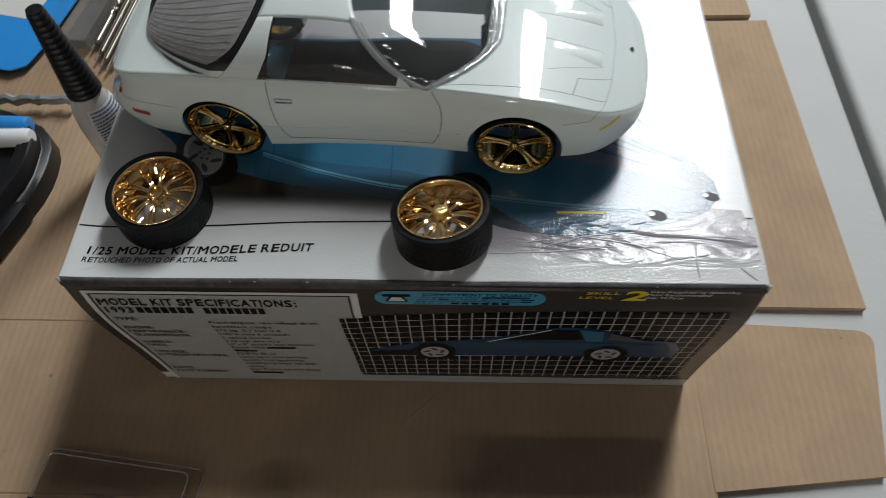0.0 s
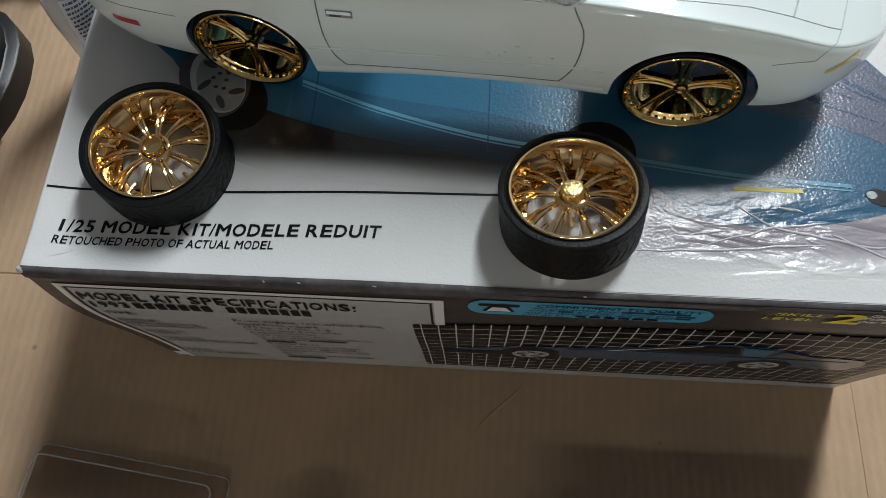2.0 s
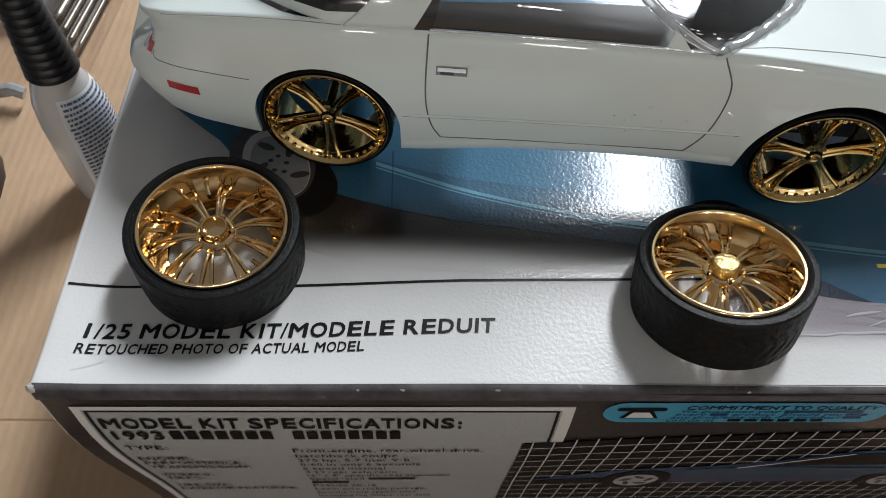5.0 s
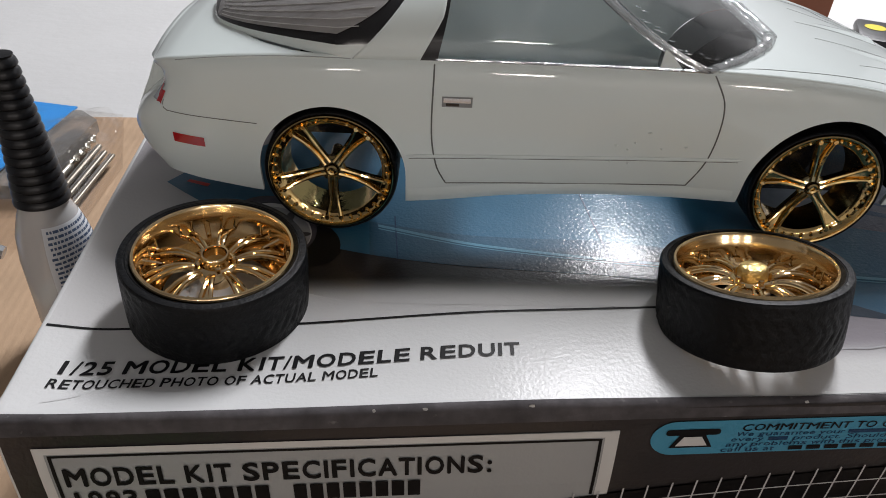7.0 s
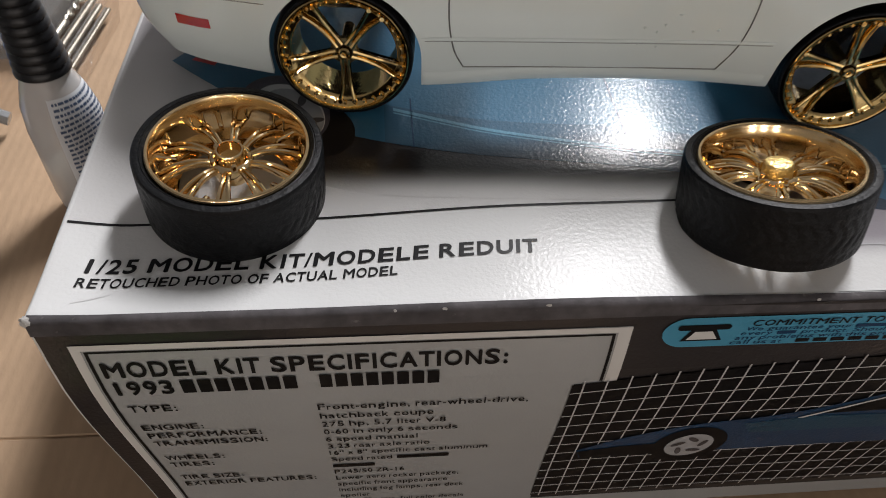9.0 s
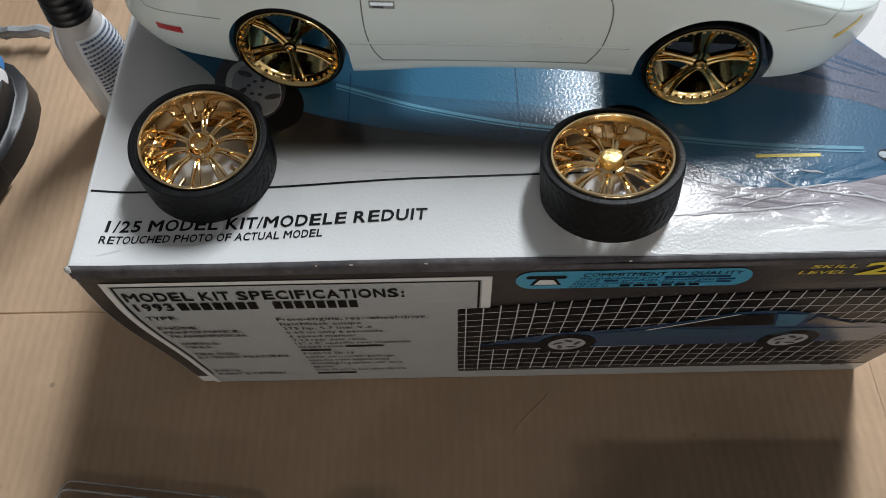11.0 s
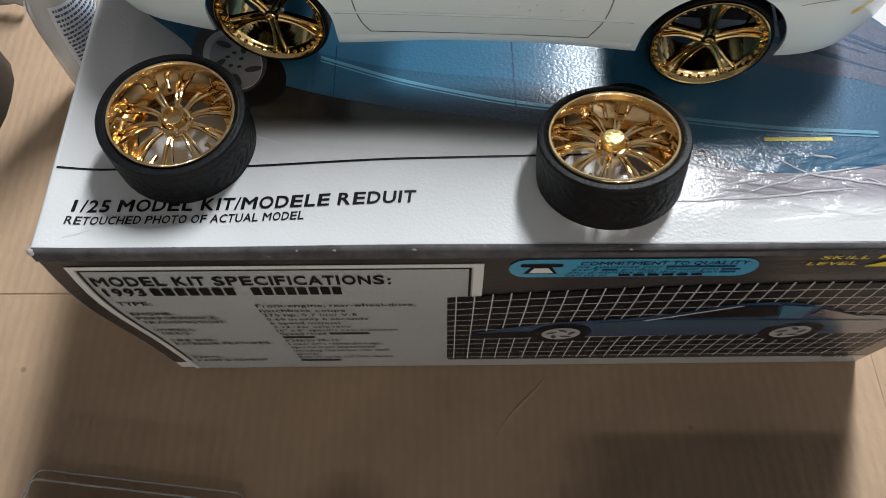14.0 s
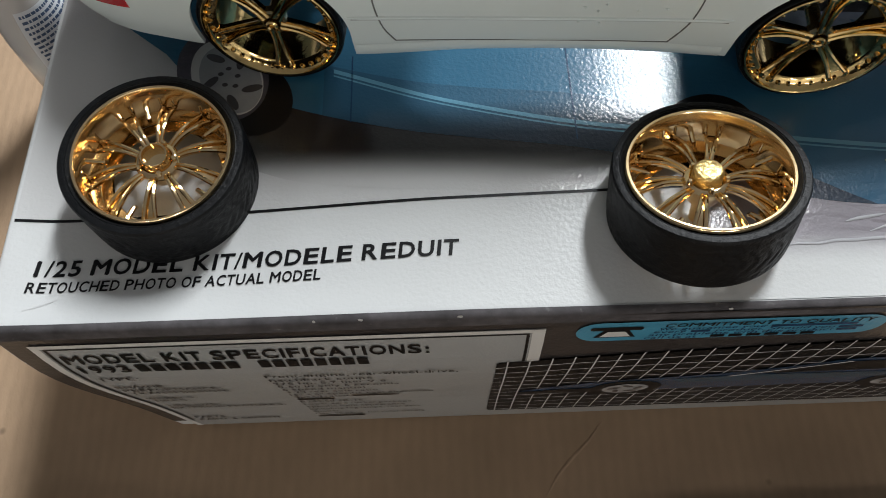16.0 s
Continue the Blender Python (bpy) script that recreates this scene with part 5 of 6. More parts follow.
        seam([(nose(0.0143 + 0.0237 * k / 20), 0.0143 + 0.0237 * k / 20) for k in range(21)])
        seam([(-0.0272 + 0.0506 * k / 20, 0.0126 + 0.0017 * k / 20) for k in range(21)], 0.00013)
        part("side_moulding", tube([on_side(-0.0357 + 0.0690 * k / 30, 0.0190 + 0.0021 * k / 30, side, 0.0) for k in range(31)], 0.00040, 8, 1.0, lambda s: 1 if 0.03 < s < 0.97 else 0.5), PAINT, c)
        seam([(-0.0350 + 0.0676 * k / 30, 0.01845 + 0.0021 * k / 30) for k in range(31)], 0.00006)
        seam([(-0.0868, 0.0276), (-0.0866, 0.0268), (-0.0860, 0.0260), (-0.0850, 0.0256)] + [(-0.0850 + 0.0195 * k / 12, 0.0256 - 0.0010 * k / 12) for k in range(1, 13)], 0.00009)
        part("rocker_panel", sheet(lambda a, b: body_at(-0.0352 + 0.0690 * a, 0.005 + 0.085 * b, side, 0.00005 + 0.00035 * math.sin(math.pi * min(1.0, 0.12 + 0.88 * b))), 40, 8), PAINT, c, "flared lower sill")
        # handle, markers and lamps
        g = sheet(lambda a, b: on_side(-0.0287 + 0.0060 * a, 0.0300 + 0.0021 * b, side, 0.00008), 8, 4)
        handle = part("door_handle", g, GREY_PLASTIC, c, "recessed grey door handle")
        g = sheet(lambda a, b: on_side(-0.0284 + 0.0054 * a, 0.0309 + 0.0009 * b, side, 0.00018), 8, 3)
        part("handle_flap", g, CHROME, handle, "bright handle flap")
        g = sheet(lambda a, b: on_side(-0.0279 + 0.0026 * a, 0.0302 + 0.0006 * b, side, 0.00014), 8, 3)
        part("handle_recess", g, BLACK_TRIM, handle, "black recess")
        g = sheet(lambda a, b: on_side(-0.0836 + 0.0067 * a, 0.0190 + 0.0021 * b - 0.0005 * a, side, 0.00012), 8, 4)
        part("side_marker", g, RED_LAMP, c, "red side marker lamp")
        g = sheet(lambda a, b: on_side(-0.0912 + 0.0014 * a + 0.0030 * (1 - b), 0.0274 + 0.0042 * b - 0.0008 * a, side, 0.00016), 8, 8)
        part("tail_lamp", g, RED_LAMP, c, "dark red tail lamp")
        g = sheet(lambda a, b: on_side(-0.0886 + 0.0016 * a, 0.0270 + 0.0024 * b, side, 0.00020), 8, 8)
        part("tail_lamp", g, RED_LAMP, c, "dark red tail lamp")
        g = sheet(lambda a, b: on_side(-0.0905 + 0.0018 * a, 0.0272 + 0.0032 * b, side, 0.00014), 6, 6)
        part("lamp_lens", g, CRINKLE, c, "clear reversing lamp lens")
        g = sheet(lambda a, b: on_side(0.0785 + 0.0062 * a, 0.0240 + 0.0022 * a + 0.0011 * b, side, 0.0001), 8, 3)
        part("front_marker", g, AMBER, c, "amber front marker lamp")
        # hood seams and flip lamp covers
        def top_seam(points, r=0.00014):
            part("seam", tube([body_at(x, v, side, 0.0) for x, v in points], r * 0.8, 6), SOFT_SEAM, c)
        def way(ends, n=16):
            return [(p[0] + (q[0] - p[0]) * k / n, p[1] + (q[1] - p[1]) * k / n) for p, q in zip(ends, ends[1:]) for k in range(n + 1)]
        top_seam(way([(0.0262, 0.665), (0.0342, 0.685), (0.0478, 0.705), (0.0592, 0.718), (0.0686, 0.715)]))
        top_seam(way([(0.0686, 0.715), (0.0702, 0.790)]), 0.00024)
        top_seam(way([(0.0702, 0.790), (0.0816, 0.810)]), 0.00012)
        top_seam(way([(0.0686, 0.715), (0.0796, 0.705)]), 0.00013)
        top_seam(way([(0.0828, 1.0), (0.0824, 0.94), (0.0816, 0.81), (0.0796, 0.705), (0.0770, 0.59), (0.0750, 0.49), (0.0665, 0.415)]), 0.00013)
        top_seam(way([(0.0560, 0.945), (0.0781, 0.935)]), 0.00010)
        top_seam(way([(0.0781, 0.935), (0.0779, 0.860)]), 0.00020)
        top_seam(way([(0.0779, 0.860), (0.0600, 0.805)]), 0.00010)
        part("hood_scoop", sheet(lambda a, b: body_at(0.062 + 0.0160 * a, 0.935 - 0.075 * b * (0.35 + 0.65 * a), side, 0.0007 * a * math.sin(math.pi * min(1, max(0, b))) + 0.00003), 14, 10), PAINT, c)
        top_seam([(-0.0465 - 0.037 * k / 20, 0.60 + 0.01 * math.sin(3.14 * k / 20)) for k in range(21)], 0.00012)
    for sx, sz, long in ((0.0128, 0.0262, 0.0011), (0.0066, 0.0232, 0.0008), (0.0160, 0.0228, 0.0007), (0.0105, 0.0240, 0.0006), (0.0208, 0.0234, 0.0008), (0.0060, 0.0196, 0.0006), (0.0098, 0.0192, 0.0006), (0.0092, 0.0224, 0.0005)):
        p, q = on_side(sx, sz, -1, 0.0), on_side(sx + long, sz, -1, 0.0)
        part("paint_nib", tube([p, (p + q) / 2, q], 0.00030, 8, 1.0, lambda s: 1 if 0.2 < s < 0.8 else 0.3), PAINT, c)
    part("nose_emblem", plate([(0.0, 0.0012), (-0.0014, 0.0), (0.0, -0.0012), (0.0004, 0.0)], 0, 0.0002), BLACK_TRIM, c, "small dark arrow-shaped emblem", at=Matrix.Translation(body_at(0.0890, 1.0, -1, 0.0002)) @ pose(0, 0, 0, 0, 30, 0))
    for x, turn, hub_z in ((-HUB_X, 36, HUB_Z - 0.0007), (HUB_X, 4, HUB_Z - 0.0003)):
        for side in (-1, 1):
            mounted_wheel(c, x, side, turn, hub_z)
    return c


HUB_GREY = material("dull_olive_plating", (0.30, 0.27, 0.16), 0.25, 0.9, vary=0.15, scale=300, bump=0.1, bump_scale=500)
CRINKLE = material("bright_moulded_plastic", (0.62, 0.64, 0.65), 0.12, 0.75, vary=0.35, scale=260, bump=0.8, bump_scale=300)
RIPPLED = clear("rippled_clear_plastic", (0.90, 0.92, 0.92), 0.05, 0.68, 1.9, 1.6)
HEATER = material("pale_grey_line", (0.42, 0.42, 0.41), 0.4, vary=0.2)
# base grey is raised to carry the ceiling's reflection
HATCH = material("smoky_glass_with_reflection", (0.27, 0.265, 0.26), 0.22, vary=0.3, scale=120, coat=0.8, coat_rough=0.08, stretch=(1, 4, 1), bump=0.9, bump_scale=160)
model_car()


# ---- things beside the box ----
BOTTLE_SKIN = clear("milky_clear_plastic", (0.95, 0.96, 0.96), 0.2, 0.28, 1.4, 0.08)
CEMENT = material("pale_cement", (0.66, 0.63, 0.54), 0.3, vary=0.05, coat=0.4)


def square_of(x, y, z):
    """Pull a round section towards a rounded square below the bottle's shoulder."""
    a = math.atan2(y, x) + 0.6
    f = 1 + 0.10 * smooth_step(0.054, 0.040, z) * (1 / (abs(math.cos(a)) ** 4 + abs(math.sin(a)) ** 4) ** 0.25 - 1) / 0.19
    return x * f, y * f, z


def squarish(me):
    for v in me.vertices:
        v.co = square_of(*v.co)


def glue_bottle():
    b = thing("glue_bottle", pose(-0.0420, 0.1203, 0.0) @ Matrix.Diagonal((0.88, 0.88, 0.957, 1.0)), "milky plastic glue bottle with a ribbed black cap, on cardboard", "bottle")
    body = part("body", lathe([(0.0004, 0.0004), (0.0100, 0.0002), (0.0114, 0.0015), (0.0121, 0.010), (0.0121, 0.036), (0.0114, 0.046), (0.0096, 0.053), (0.0080, 0.057), (0.0080, 0.061), (0.0004, 0.0612)], 64), BOTTLE_SKIN, b)
    squarish(body.data)
    cement = part("cement", lathe([(0.0004, 0.0012), (0.0094, 0.0010), (0.0108, 0.0024), (0.0115, 0.010), (0.0115, 0.0205), (0.0004, 0.0207)], 64), CEMENT, b, "pale liquid cement inside")
    squarish(cement.data)
    prof = []
    for k in range(64):
        s = k / 63
        r = 0.0093 * (1 - s) + 0.0046 * s
        prof.append((r - (0.0007 if k % 4 == 3 else 0.0002 if k % 4 == 2 else 0.0), 0.0580 + 0.047 * s))
    prof += [(0.0040, 0.1056), (0.0004, 0.1060)]
    part("nozzle_cap", lathe(prof, 40), BLACK_PLASTIC, b, "tapered ribbed black cap")
    skin = curve_of((0.0, 0.010, 0.036, 0.046, 0.053, 0.057), (0.0121, 0.0121, 0.0121, 0.0114, 0.0096, 0.0080))

    def wrap(degrees, z, proud):
        r = skin(z) + proud
        return r * math.cos(radians(degrees)), r * math.sin(radians(degrees)), z
    label = sheet(lambda a, c: wrap(-82 + 130 * a, 0.011 + 0.041 * c, 0.00012), 24, 14)
    lab = part("label", label, LABEL, b, "white label with small blue print")
    bm = bmesh.new()
    rnd = random.Random(8)
    for k in range(21):
        z, a = 0.0500 - 0.0018 * k, -76 + rnd.uniform(0, 3)
        while a < 34 - rnd.uniform(0, 18):
            w = rnd.uniform(3, 10)
            bm.faces.new([bm.verts.new(wrap(g, zz, 0.00018)) for g, zz in ((a, z), (a + w, z), (a + w, z + 0.0009), (a, z + 0.0009))])
            a += w + 1.8
    squarish(lab.data)
    squarish(part("small_print", bm, BLUE_TEXT, b).data)


glue_bottle()


def tool_case():
    t = thing("tool_case", pose(-0.0765, 0.108, 0.0, 0, 0, -16.6), "open black plastic tool case holding pens, beside the box", "tool case")

    def ring(d):
        return [(-d, -0.30), (-d, -0.014 - 0.3 * d), (-0.0015 - d, -0.004 - 0.6 * d), (-0.004 - d, 0.004 - 0.8 * d), (-0.008 - d * 0.9, 0.013 - 0.9 * d), (-0.014 - d * 0.8, 0.020 - d), (-0.022 - d * 0.4, 0.0245 - d), (-0.034, 0.026 - d), (-0.16, 0.026 - d), (-0.16, -0.30)]
    wall = ((0.0, 0.0), (0.0, 0.0105), (0.0006, 0.0112), (0.0030, 0.0116), (0.0036, 0.0122), (0.0040, 0.0205), (0.0046, 0.0213), (0.0072, 0.0215), (0.0078, 0.0206), (0.0100, 0.0204), (0.0106, 0.0196), (0.0115, 0.0145))
    bm = bmesh.new()
    loops = [[bm.verts.new((x, y, z)) for x, y in ring(d)] for d, z in wall]
    for p, q in zip(loops, loops[1:]):
        for k in range(len(p)):
            n = (k + 1) % len(p)
            bm.faces.new((p[k], p[n], q[n], q[k]))
    bmesh.ops.recalc_face_normals(bm, faces=bm.faces)
    part("wall", bm, BLACK_PLASTIC, t)
    part("tray_floor", plate(ring(0.0112), 0.001, 0.0150, 0.0004), BLACK_PLASTIC, t)
    part("latch", box(-0.004, 0.0022, -0.050, -0.022, 0.002, 0.0125, 0.0012, 2), BLACK_PLASTIC, t, "smooth black latch")
    part("latch", box(-0.005, -0.0004, -0.105, -0.055, 0.002, 0.0120, 0.0010, 2), BLACK_PLASTIC, t, "smooth black latch")


tool_case()


def pen(m, color, label):
    p = thing("marker_pen", m, label, "pen", "pens on the tool case")
    part("barrel", lathe([(0.0004, 0.0), (0.0040, 0.001), (0.0042, 0.06), (0.0036, 0.0602)], 20), BEIGE_NYLON, p, at=pose(0, 0, 0, 0, 90, 0))
    part("cap", lathe([(0.0043, 0.057), (0.0048, 0.0575), (0.0047, 0.076), (0.0040, 0.0775), (0.0004, 0.0778)], 20), color, p, at=pose(0, 0, 0, 0, 90, 0))


pen(pose(-0.167, 0.1325, 0.0200, 0, 0, -2), BLUE_CARD, "white marker pen with a blue cap in the black case")
pen(pose(-0.163, 0.1190, 0.0202, 0, 0, 2), BEIGE_NYLON, "white marker pen with a white cap in the black case")
pen(pose(-0.187, 0.1440, 0.0200, 0, 0, -4), GREEN_INK, "white marker pen with a green cap in the black case")
tagged(part("craft_tool", tube([(-0.167, 0.090, 0.0168), (-0.105, 0.0912, 0.0168)], 0.0016, 10), ORANGE), "thin orange plastic tool handle in the black case", "tool")


def bag_sheet(a, b):
    x, y = -0.197 + 0.100 * a, 0.088 + 0.055 * b
    n = noise.noise(Vector((x * 70, y * 70, 3.0)))
    return (x + 0.012 * (b - 0.5), y, 0.0275 + 0.0035 * n + 0.003 * math.sin(math.pi * b))


tagged(part("plastic_bag", sheet(bag_sheet, 30, 22), BLISTER), "crumpled clear plastic bag over the pens", "bag")


def film(a, b):
    x, y = -0.108 + 0.047 * a - 0.012 * b, 0.180 + 0.108 * b
    n = noise.noise(Vector((x * 60, y * 60, 8.0))) + 0.5 * noise.noise(Vector((x * 150, y * 150, 2.0)))
    return x, y, 0.0100 + 0.0025 * n - 0.0085 * smooth_step(0.85, 1.0, a)


def drill_bit(x0, y0, x1, y1, r, fluted):
    """A steel bit: a smooth shank and a twisted fluted half."""
    bm = bmesh.new()
    rings = []
    along = Vector((x1 - x0, y1 - y0, 0)).normalized()
    across = Vector((-along.y, along.x, 0))
    for k in range(49):
        s = k / 48
        ring = []
        for q in range(12):
            a = 2 * math.pi * q / 12
            d = r * (1 - 0.38 * (1 + math.cos(2 * (a - 26 * s))) * smooth_step(0.42, 0.48, s) * fluted) * (0.2 if k in (0, 48) else 1)
            ring.append(bm.verts.new(Vector((x0 + (x1 - x0) * s, y0 + (y1 - y0) * s, 0.0052)) + across * d * math.cos(a) + Vector((0, 0, d * math.sin(a)))))
        rings.append(ring)
    for p, q in zip(rings, rings[1:]):
        for k in range(12):
            bm.faces.new((p[k], p[(k + 1) % 12], q[(k + 1) % 12], q[k]))
    bm.faces.new(rings[0]), bm.faces.new(rings[-1])
    bmesh.ops.recalc_face_normals(bm, faces=bm.faces)
    return bm


def drill_pack():
    p = thing("drill_pack", pose(0, 0, 0), "blue carded clear blister pack with steel drill bits inside", "package")
    part("card", plate([(-0.0986, 0.2980), (-0.1150, 0.2040), (-0.1200, 0.1890), (-0.1280, 0.1850), (-0.250, 0.2120), (-0.230, 0.330)], 0.0045, 0.0053), BLUE_CARD, p, "bright blue backing card")
    part("tray", plate([(-0.25, 0.160), (-0.0650, 0.172), (-0.0605, 0.240), (-0.0740, 0.2930), (-0.25, 0.330)], 0.0003, 0.0034, 0.0008), BLISTER, p, "clear plastic tray")
    part("raised_block", plate([(-0.1065, 0.205), (-0.0880, 0.205), (-0.0800, 0.272), (-0.0905, 0.283), (-0.0950, 0.2830)], 0.0034, 0.0100, 0.0015), SMOKY_TRAY, p, "smoky clear moulded block")
    part("sleeve", sheet(film, 40, 60), BLISTER, p, "crumpled clear plastic sleeve")

    def lip(a):
        return -0.245 + 0.163 * a
    part("front_lip", tube([(lip(k / 40), 0.1600 + 0.0006 * math.sin(k * 1.7), 0.0075 + 0.0010 * math.sin(k * 2.3)) for k in range(41)], 0.0022, 8, 1.4), BLISTER_LIP, p, "crinkled clear plastic lip")
    for x, y, r in ((-0.0835, 0.208, 0.0019), (-0.0785, 0.199, 0.0014), (-0.0742, 0.193, 0.0012), (-0.0695, 0.190, 0.0009)):
        part("drill_bit", drill_bit(x, y, x + 0.0048, y + 0.054, r, r > 0.0016), STEEL if r > 0.0016 else DULL_STEEL, p)
        part("channel", tube([(x - 0.0026, y - 0.004, 0.0040), (x + 0.0022, y + 0.056, 0.0040)], 0.0008, 8, 0.7), SMOKY_TRAY, p, "moulded rib of the tray")
    part("print", flat_shape([(-0.205, 0.245), (-0.130, 0.228), (-0.125, 0.250), (-0.200, 0.262)]), WHITE_INK, p, "white printed flash", smooth=False, at=pose(0, 0, 0.0055))
    part("print", flat_shape([(-0.215, 0.285), (-0.120, 0.270), (-0.118, 0.280), (-0.213, 0.295)]), NAVY_INK, p, "dark blue printed stripe", smooth=False, at=pose(0, 0, 0.0055))


DULL_STEEL = material("dull_steel", (0.26, 0.24, 0.20), 0.42, 0.9, vary=0.3)
SMOKY_TRAY = clear("smoky_clear_moulding", (0.70, 0.69, 0.67), 0.12, 0.72, 1.35, 0.3)
BLISTER_LIP = material("crinkled_clear_edge", (0.34, 0.36, 0.38), 0.12, vary=0.5, scale=220, coat=1.0, bump=0.6, bump_scale=260)
drill_pack()


def clam_pack():
    p = thing("clamshell_pack", pose(0, 0, 0), "clear plastic clamshell pack with a black printed card lying on cardboard", "package")
    m = pose(-0.008, -0.092, 0.0, 0, 0, -7)
    shellm = bmesh.new()
    add_box(shellm, -0.034, 0.032, -0.06, 0.058, 0.0002, 0.0012, 0.0005, 1)
    add_box(shellm, -0.031, 0.029, -0.06, 0.0545, 0.0012, 0.0085, 0.003, 3)
    part("shell", shellm, SHADE_TINTED_SHELL, p, "thin clear plastic shell", at=m)
    for ring, z, r in ((rounded(-0.034, 0.032, -0.06, 0.058, 0.003), 0.0012, 0.00028), (rounded(-0.031, 0.029, -0.06, 0.0545, 0.003), 0.0082, 0.00032)):
        part("shell_edge", tube([(x, y, z) for x, y in ring + ring[:2]], r, 6, 1.0, lambda s: 1 + 0.5 * noise.noise(Vector((s * 50, z * 900, 2)))), RIPPLED, p, "glinting moulded edge", at=m)
    slot = rounded(-0.0131, 0.0111, 0.0410, 0.0453, 0.002)
    part("hang_slot", tube([(x, y, 0.0087) for x, y in slot + slot[:2]], 0.0003, 6), BLISTER, p, "moulded hanging slot", at=m)
    m = pose(-0.0118, -0.0930, 0.0, 0, 0, -9.5)
    part("card", box(-0.0285, 0.0290, -0.06, 0.0370, 0.0090, 0.0098, 0.0002, 1), BLACK_INK, p, "black printed card", at=m)
    ragged = [(-0.0251 + 0.0098 * k / 9, 0.0338 + (0.0007 if k % 2 else -0.0004)) for k in range(10)] + [(-0.0156 - 0.0100 * k / 9, 0.0276 + (0.0006 if k % 2 else -0.0006) - 0.0008 * k / 9) for k in range(10)]
    part("emblem_edge", flat_shape([(x * 1.05 + 0.0010, y * 1.04 - 0.0012) for x, y in ragged]), SILVER_INK, p, "pale ragged rim", smooth=False, at=m @ pose(0, 0, 0.00995))
    part("emblem", flat_shape(ragged), RED_INK, p, "ragged red emblem", smooth=False, at=m @ pose(0, 0, 0.0100))
    for x, y, w in ((-0.0240, 0.0315, 0.0072), (-0.0245, 0.0290, 0.0078)):
        part("emblem_bar", bars([(x, x + w, y, y + 0.0012)]), BLACK_INK, p, smooth=False, at=m @ pose(0, 0, 0.01005))
    part("lettering", lettering("For Scale Model and Diecast", 0.0270, 0.0017, 0.01), WHITE_INK, p, smooth=False, at=m @ pose(-0.0127, 0.0238, 0.0100))
    for k, w in enumerate((0.0105, 0.0090, 0.0088, 0.0075, 0.0070)):
        x = -0.0255 + 0.0098 * k
        block = [(x - 0.001, 0.004), (x + w, 0.004), (x + w + 0.0012, 0.0196 - 0.0004 * k), (x + w * 0.62, 0.0203 - 0.0004 * k), (x + w * 0.5, 0.0170), (x + w * 0.4, 0.0206 - 0.0004 * k), (x + 0.0016, 0.0200)]
        part("brand_edge", flat_shape([(u + (0.0005 if u > x + w / 2 else -0.0005), v + 0.0005) for u, v in block]), RED_INK, p, "red printed outline", smooth=False, at=m @ pose(0, 0, 0.00995 + 0.00001 * k))
        part("brand_block", flat_shape(block), GREEN_INK, p, "lime green printed block", smooth=False, at=m @ pose(0, 0, 0.0101))


clam_pack()


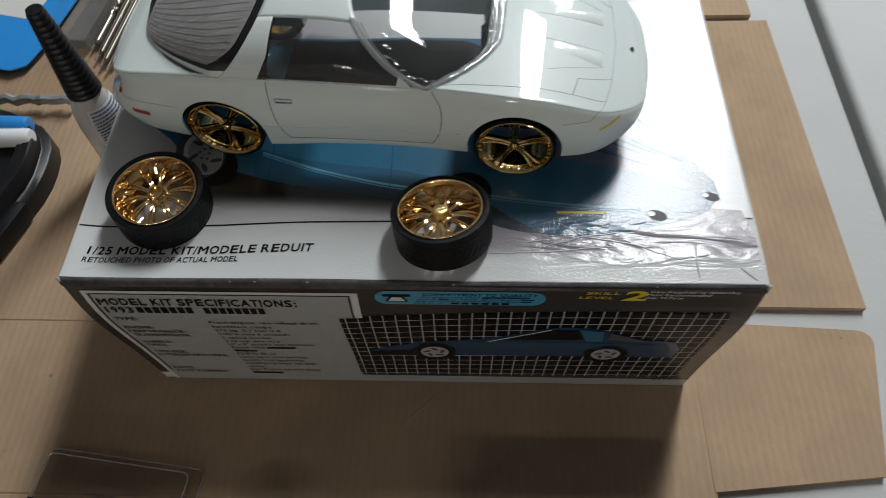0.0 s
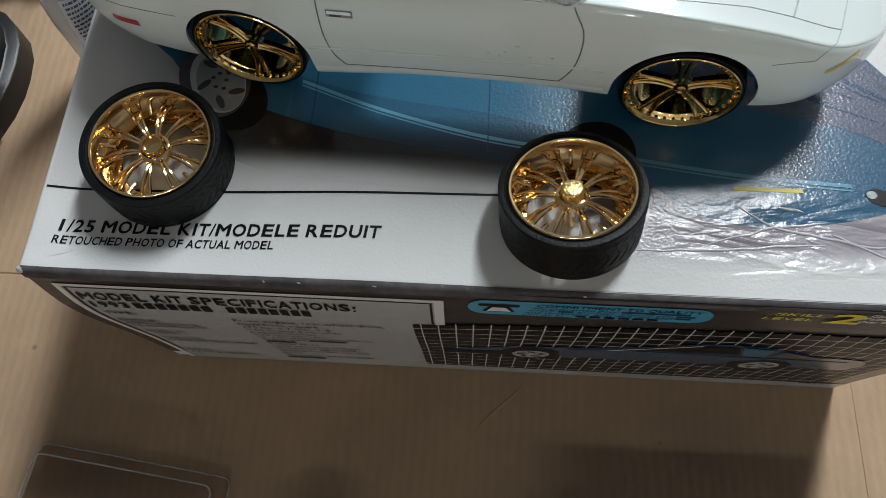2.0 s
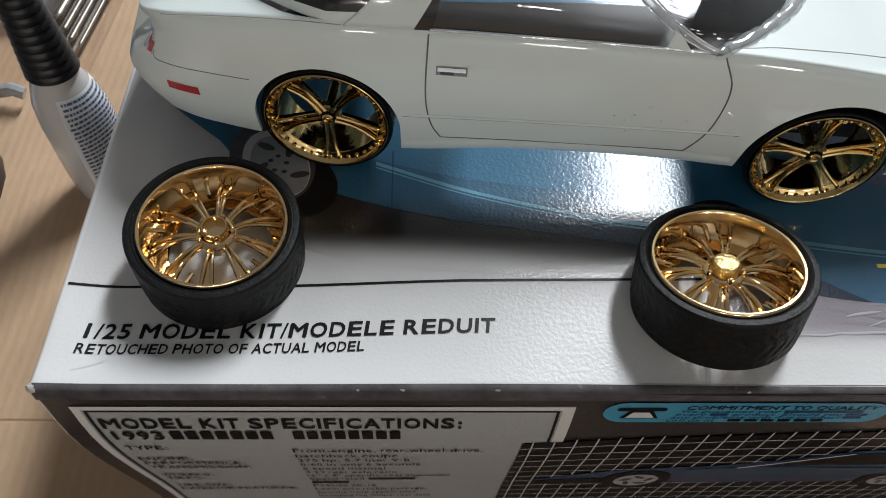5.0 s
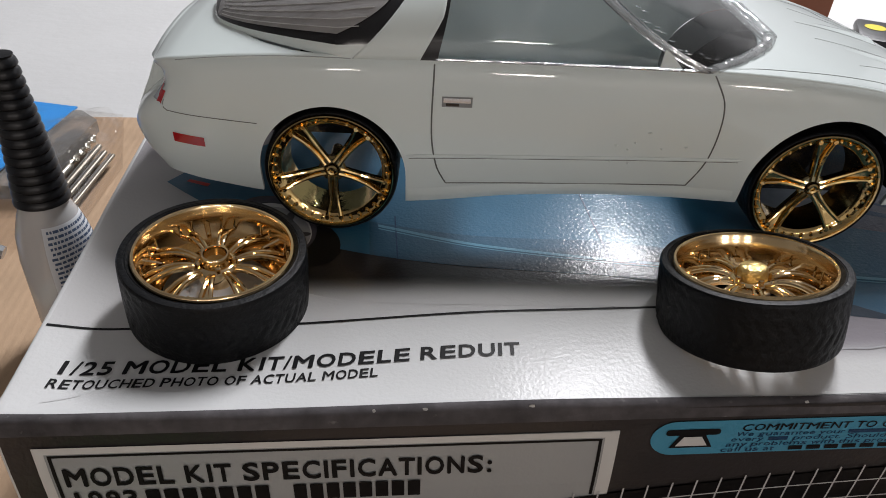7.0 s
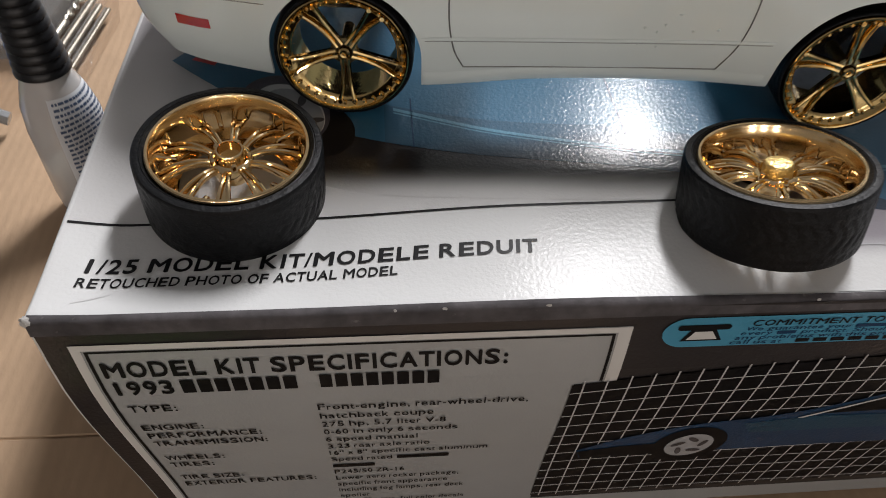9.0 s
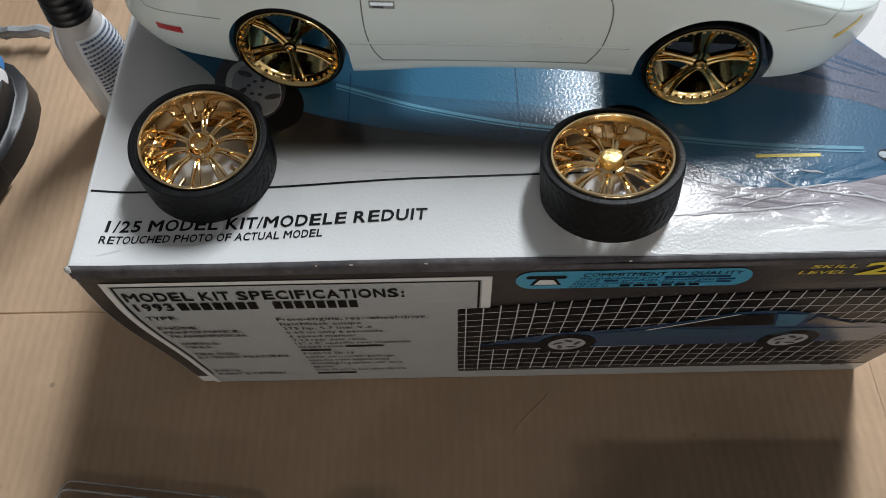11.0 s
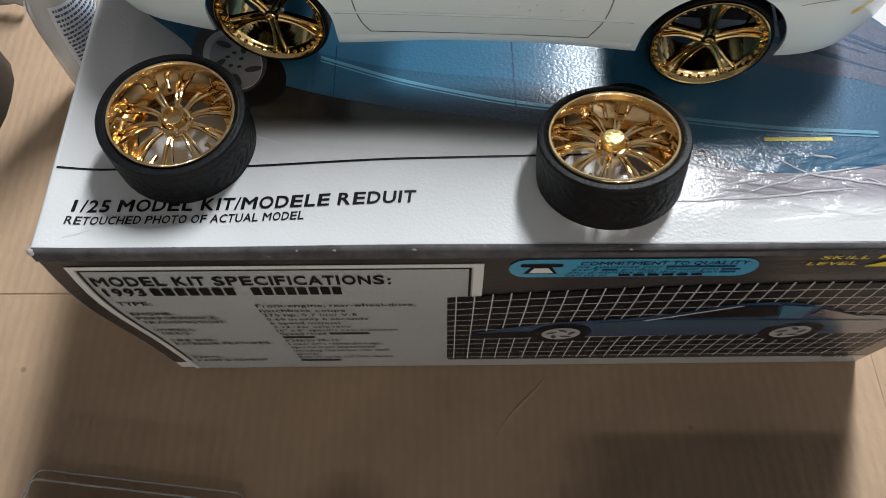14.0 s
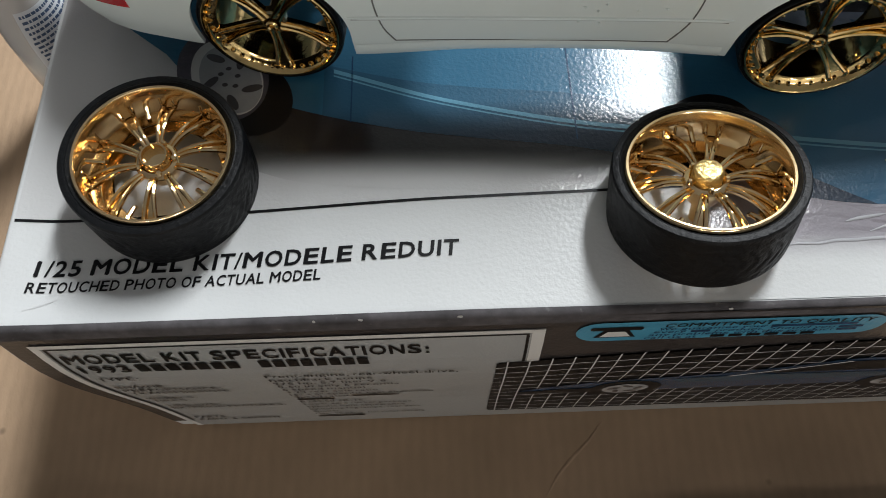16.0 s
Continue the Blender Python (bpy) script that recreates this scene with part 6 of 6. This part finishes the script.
def chassis():
    ox, oy = 0.196, -0.0855
    c = thing("model_chassis", pose(ox, oy, 0.0), "black plastic model car chassis lying on the cardboard", "model part")

    def block(name, x0, x1, y0, y1, z0, z1, bevel=0.0006, seg=2):
        return part(name, box(x0 - ox, x1 - ox, y0 - oy, y1 - oy, z0, z1, bevel, seg), KIT_BLACK, c)

    def slab(name, pts, z0, z1, bevel=0.0005):
        return part(name, plate([(x - ox, y - oy) for x, y in pts], z0, z1, bevel), KIT_BLACK, c)

    def bead(name, pts, z, r=0.0006, flat=1.0):
        return part(name, tube([(x - ox, y - oy, z) for x, y in pts], r, 8, flat), KIT_BLACK, c)
    slab("floor_pan", [(0.1397, -0.125), (0.1397, -0.0590), (0.2070, -0.0590), (0.2120, -0.0620), (0.2400, -0.0635), (0.2700, -0.0635), (0.2700, -0.125)], 0.0012, 0.0086, 0.0008)
    rail = bmesh.new()
    for x0, x1, y0, y1, z1 in ((0.1397, 0.2072, -0.0592, -0.0575, 0.0126), (0.1397, 0.2072, -0.0553, -0.0540, 0.0126), (0.1397, 0.1471, -0.0575, -0.0553, 0.0126), (0.2060, 0.2072, -0.0575, -0.0553, 0.0126), (0.1471, 0.2060, -0.0575, -0.0553, 0.0098)):
        add_box(rail, x0 - ox, x1 - ox, y0 - oy, y1 - oy, 0.0, z1, 0.0004, 1)
    part("side_rail", rail, KIT_BLACK, c, "slotted side rail")
    slab("end_wall", [(0.1328, -0.0690), (0.1335, -0.0572), (0.1398, -0.0542), (0.1398, -0.0690)], 0.0, 0.0082, 0.0010)
    tub = sheet(lambda a, b: (0.2075 + 0.0338 * a - ox, -0.0540 - 0.0018 * math.sin(math.pi * a) - 0.0080 * math.sin(b * math.pi / 2) - oy, 0.0128 - 0.0065 * (1 - math.cos(b * math.pi / 2))), 20, 10)
    thick(part("wheel_tub", tub, KIT_BLACK, c, "curved wheel tub wall"), 0.0010)
    block("tub_edge", 0.2405, 0.2416, -0.0632, -0.0541, 0.0, 0.0135, 0.0003, 1)
    block("tub_edge", 0.2068, 0.2078, -0.0620, -0.0541, 0.0, 0.0128, 0.0003, 1)
    slab("fin", [(0.2416, -0.0572), (0.2529, -0.0588), (0.2578, -0.0622), (0.2572, -0.0634), (0.2416, -0.0634)], 0.0, 0.0108)
    bead("stud", [(0.2512, -0.0604), (0.2520, -0.0606)], 0.0109, 0.0007)
    block("step_bar", 0.1630, 0.1905, -0.0618, -0.0604, 0.0080, 0.0104, 0.0004, 1)
    for x in (0.1470, 0.1499, 0.1539, 0.1566):
        bead("rib", [(x, -0.0668), (x - 0.0008, -0.0900)], 0.0088, 0.0007)
    bead("pan_bead", [(0.1611, -0.0666), (0.1888, -0.0659), (0.1916, -0.0690), (0.1913, -0.0712), (0.1885, -0.0735)], 0.0088)
    for y in (-0.0708, -0.0753, -0.0800):
        bead("pan_bead", [(0.1606, y), (0.1905, y + 0.0002)], 0.0088)
    bead("pan_bead", [(0.1622, -0.0618), (0.1608, -0.0700), (0.1590, -0.0900)], 0.0088)
    bead("pan_bead", [(0.1590, -0.0640), (0.1580, -0.0700), (0.1570, -0.0900)], 0.0088)
    for x in (0.1704, 0.1806):
        block("cross_member", x, x + 0.0036, -0.0900, -0.0618, 0.0075, 0.0100)
    bead("exhaust", [(0.1383, -0.0680), (0.1440, -0.0660), (0.1572, -0.0627)], 0.0098, 0.0017, 0.7)
    for k in range(3):
        block("hanger", 0.1455 + 0.0036 * k, 0.1466 + 0.0036 * k, -0.0650 + 0.0010 * k, -0.0628 + 0.0010 * k, 0.0085, 0.0118, 0.0003, 1)
    slab("frame_plate", [(0.1907, -0.0602), (0.1984, -0.0612), (0.1988, -0.0652), (0.2142, -0.0645), (0.2165, -0.0700), (0.1990, -0.0688), (0.1972, -0.0690), (0.1925, -0.0660)], 0.0080, 0.0106)
    bead("boss", [(0.1995, -0.0625), (0.2003, -0.0625)], 0.0100, 0.0014)
    bead("boss", [(0.2046, -0.0670), (0.2052, -0.0670)], 0.0106, 0.0007)
    # solid black block, its colour standing in for the shade of an opening
    part("opening", box(0.1985 - ox, 0.2045 - ox, -0.090 - oy, -0.0697 - oy, 0.0080, 0.0090, 0.0003, 1), BLACK_INK, c, "flat black block in place of an opening's shade")
    bead("gearbox", [(0.2085, -0.0700), (0.2078, -0.0900)], 0.0080, 0.0040, 1.0)
    slab("engine_mount", [(0.2167, -0.0668), (0.2210, -0.0647), (0.2268, -0.0648), (0.2264, -0.0693), (0.2216, -0.0711), (0.2168, -0.0703)], 0.0080, 0.0122)
    # solid black pegs, coloured as the shade in bolt holes
    for x in (0.2191, 0.2231):
        part("bolt_hole_shade", tube([(x - ox, -0.0678 - oy, 0.0115), (x - ox, -0.0678 - oy, 0.01235)], 0.0008, 12), BLACK_INK, c, "black peg in place of a bolt hole's shade")
    bead("strut", [(0.2262, -0.0692), (0.2325, -0.0662), (0.2395, -0.0643)], 0.0100, 0.0013)
    for x0, x1 in ((0.2270, 0.2420), (0.2480, 0.2650)):
        block("tank_half", x0, x1, -0.100, -0.0696, 0.0060, 0.0128, 0.0030, 4)
    bead("drive_shaft", [(0.0880, -0.0715), (0.1360, -0.0698)], 0.0045, 0.0015)
    block("flange", 0.0858, 0.0882, -0.0755, -0.0678, 0.0, 0.0075, 0.0006, 1)
    for x in (0.096, 0.108, 0.112):
        block("tab", x, x + 0.0018, -0.0755, -0.0715, 0.0015, 0.0045, 0.0003, 1)
    return c


chassis()


def seat_part():
    ox, oy = 0.0635, -0.0700
    s = thing("bucket_seat_model", pose(ox, oy, 0.0), "black plastic model seat piece lying on the cardboard", "model part")
    outline = [(0.0490, -0.0700), (0.0514, -0.0644), (0.0555, -0.0597), (0.0602, -0.0560), (0.0640, -0.0543), (0.0668, -0.0537), (0.0695, -0.0545), (0.0717, -0.0561), (0.0732, -0.0600), (0.0739, -0.0646), (0.0722, -0.0672), (0.0705, -0.0688), (0.0640, -0.0696), (0.0560, -0.0694)]
    part("shell", plate([(x - ox, y - oy) for x, y in outline], 0.0003, 0.0070, 0.0012), KIT_BLACK, s)
    rim = [(x - ox, y - oy, 0.0072) for x, y in outline[1:11]]
    part("bolster", tube(rim, 0.0012, 8), KIT_BLACK, s, "raised rolled edge")
    part("headrest_ridge", tube([(0.0585 - ox, -0.0680 - oy, 0.0072), (0.0600 - ox, -0.0590 - oy, 0.0078), (0.0640 - ox, -0.0560 - oy, 0.0075)], 0.0009, 8), KIT_BLACK, s)
    part("stem", plate([(0.0455 - ox, -0.0880 - oy), (0.0498 - ox, -0.0690 - oy), (0.0530 - ox, -0.0690 - oy), (0.0490 - ox, -0.0880 - oy)], 0.0003, 0.0062, 0.0006), KIT_BLACK, s)
    part("stem", box(0.0567 - ox, 0.0606 - ox, -0.0880 - oy, -0.0680 - oy, 0.0003, 0.0062, 0.0006, 1), KIT_BLACK, s)


seat_part()

# far things on the table
tagged(part("low_box", box(0.30, 0.468, 0.53, 0.60, -0.0035, 0.019, 0.001, 1), RED_BROWN), "low reddish-brown cardboard box on the white table", "box")
case = thing("black_case", pose(0.508, 0.458, -0.0035, 0, 0, -28), "flat black case with a yellow label on the table", "case")
part("body", box(-0.05, 0.05, -0.03, 0.03, 0.0, 0.009, 0.003, 2), BLACK_PLASTIC, case)
part("sticker", flat_shape(disc(-0.036, 0.006, 0.0085)), YELLOW_INK, case, "round yellow sticker", smooth=False, at=pose(0, 0, 0.0093))
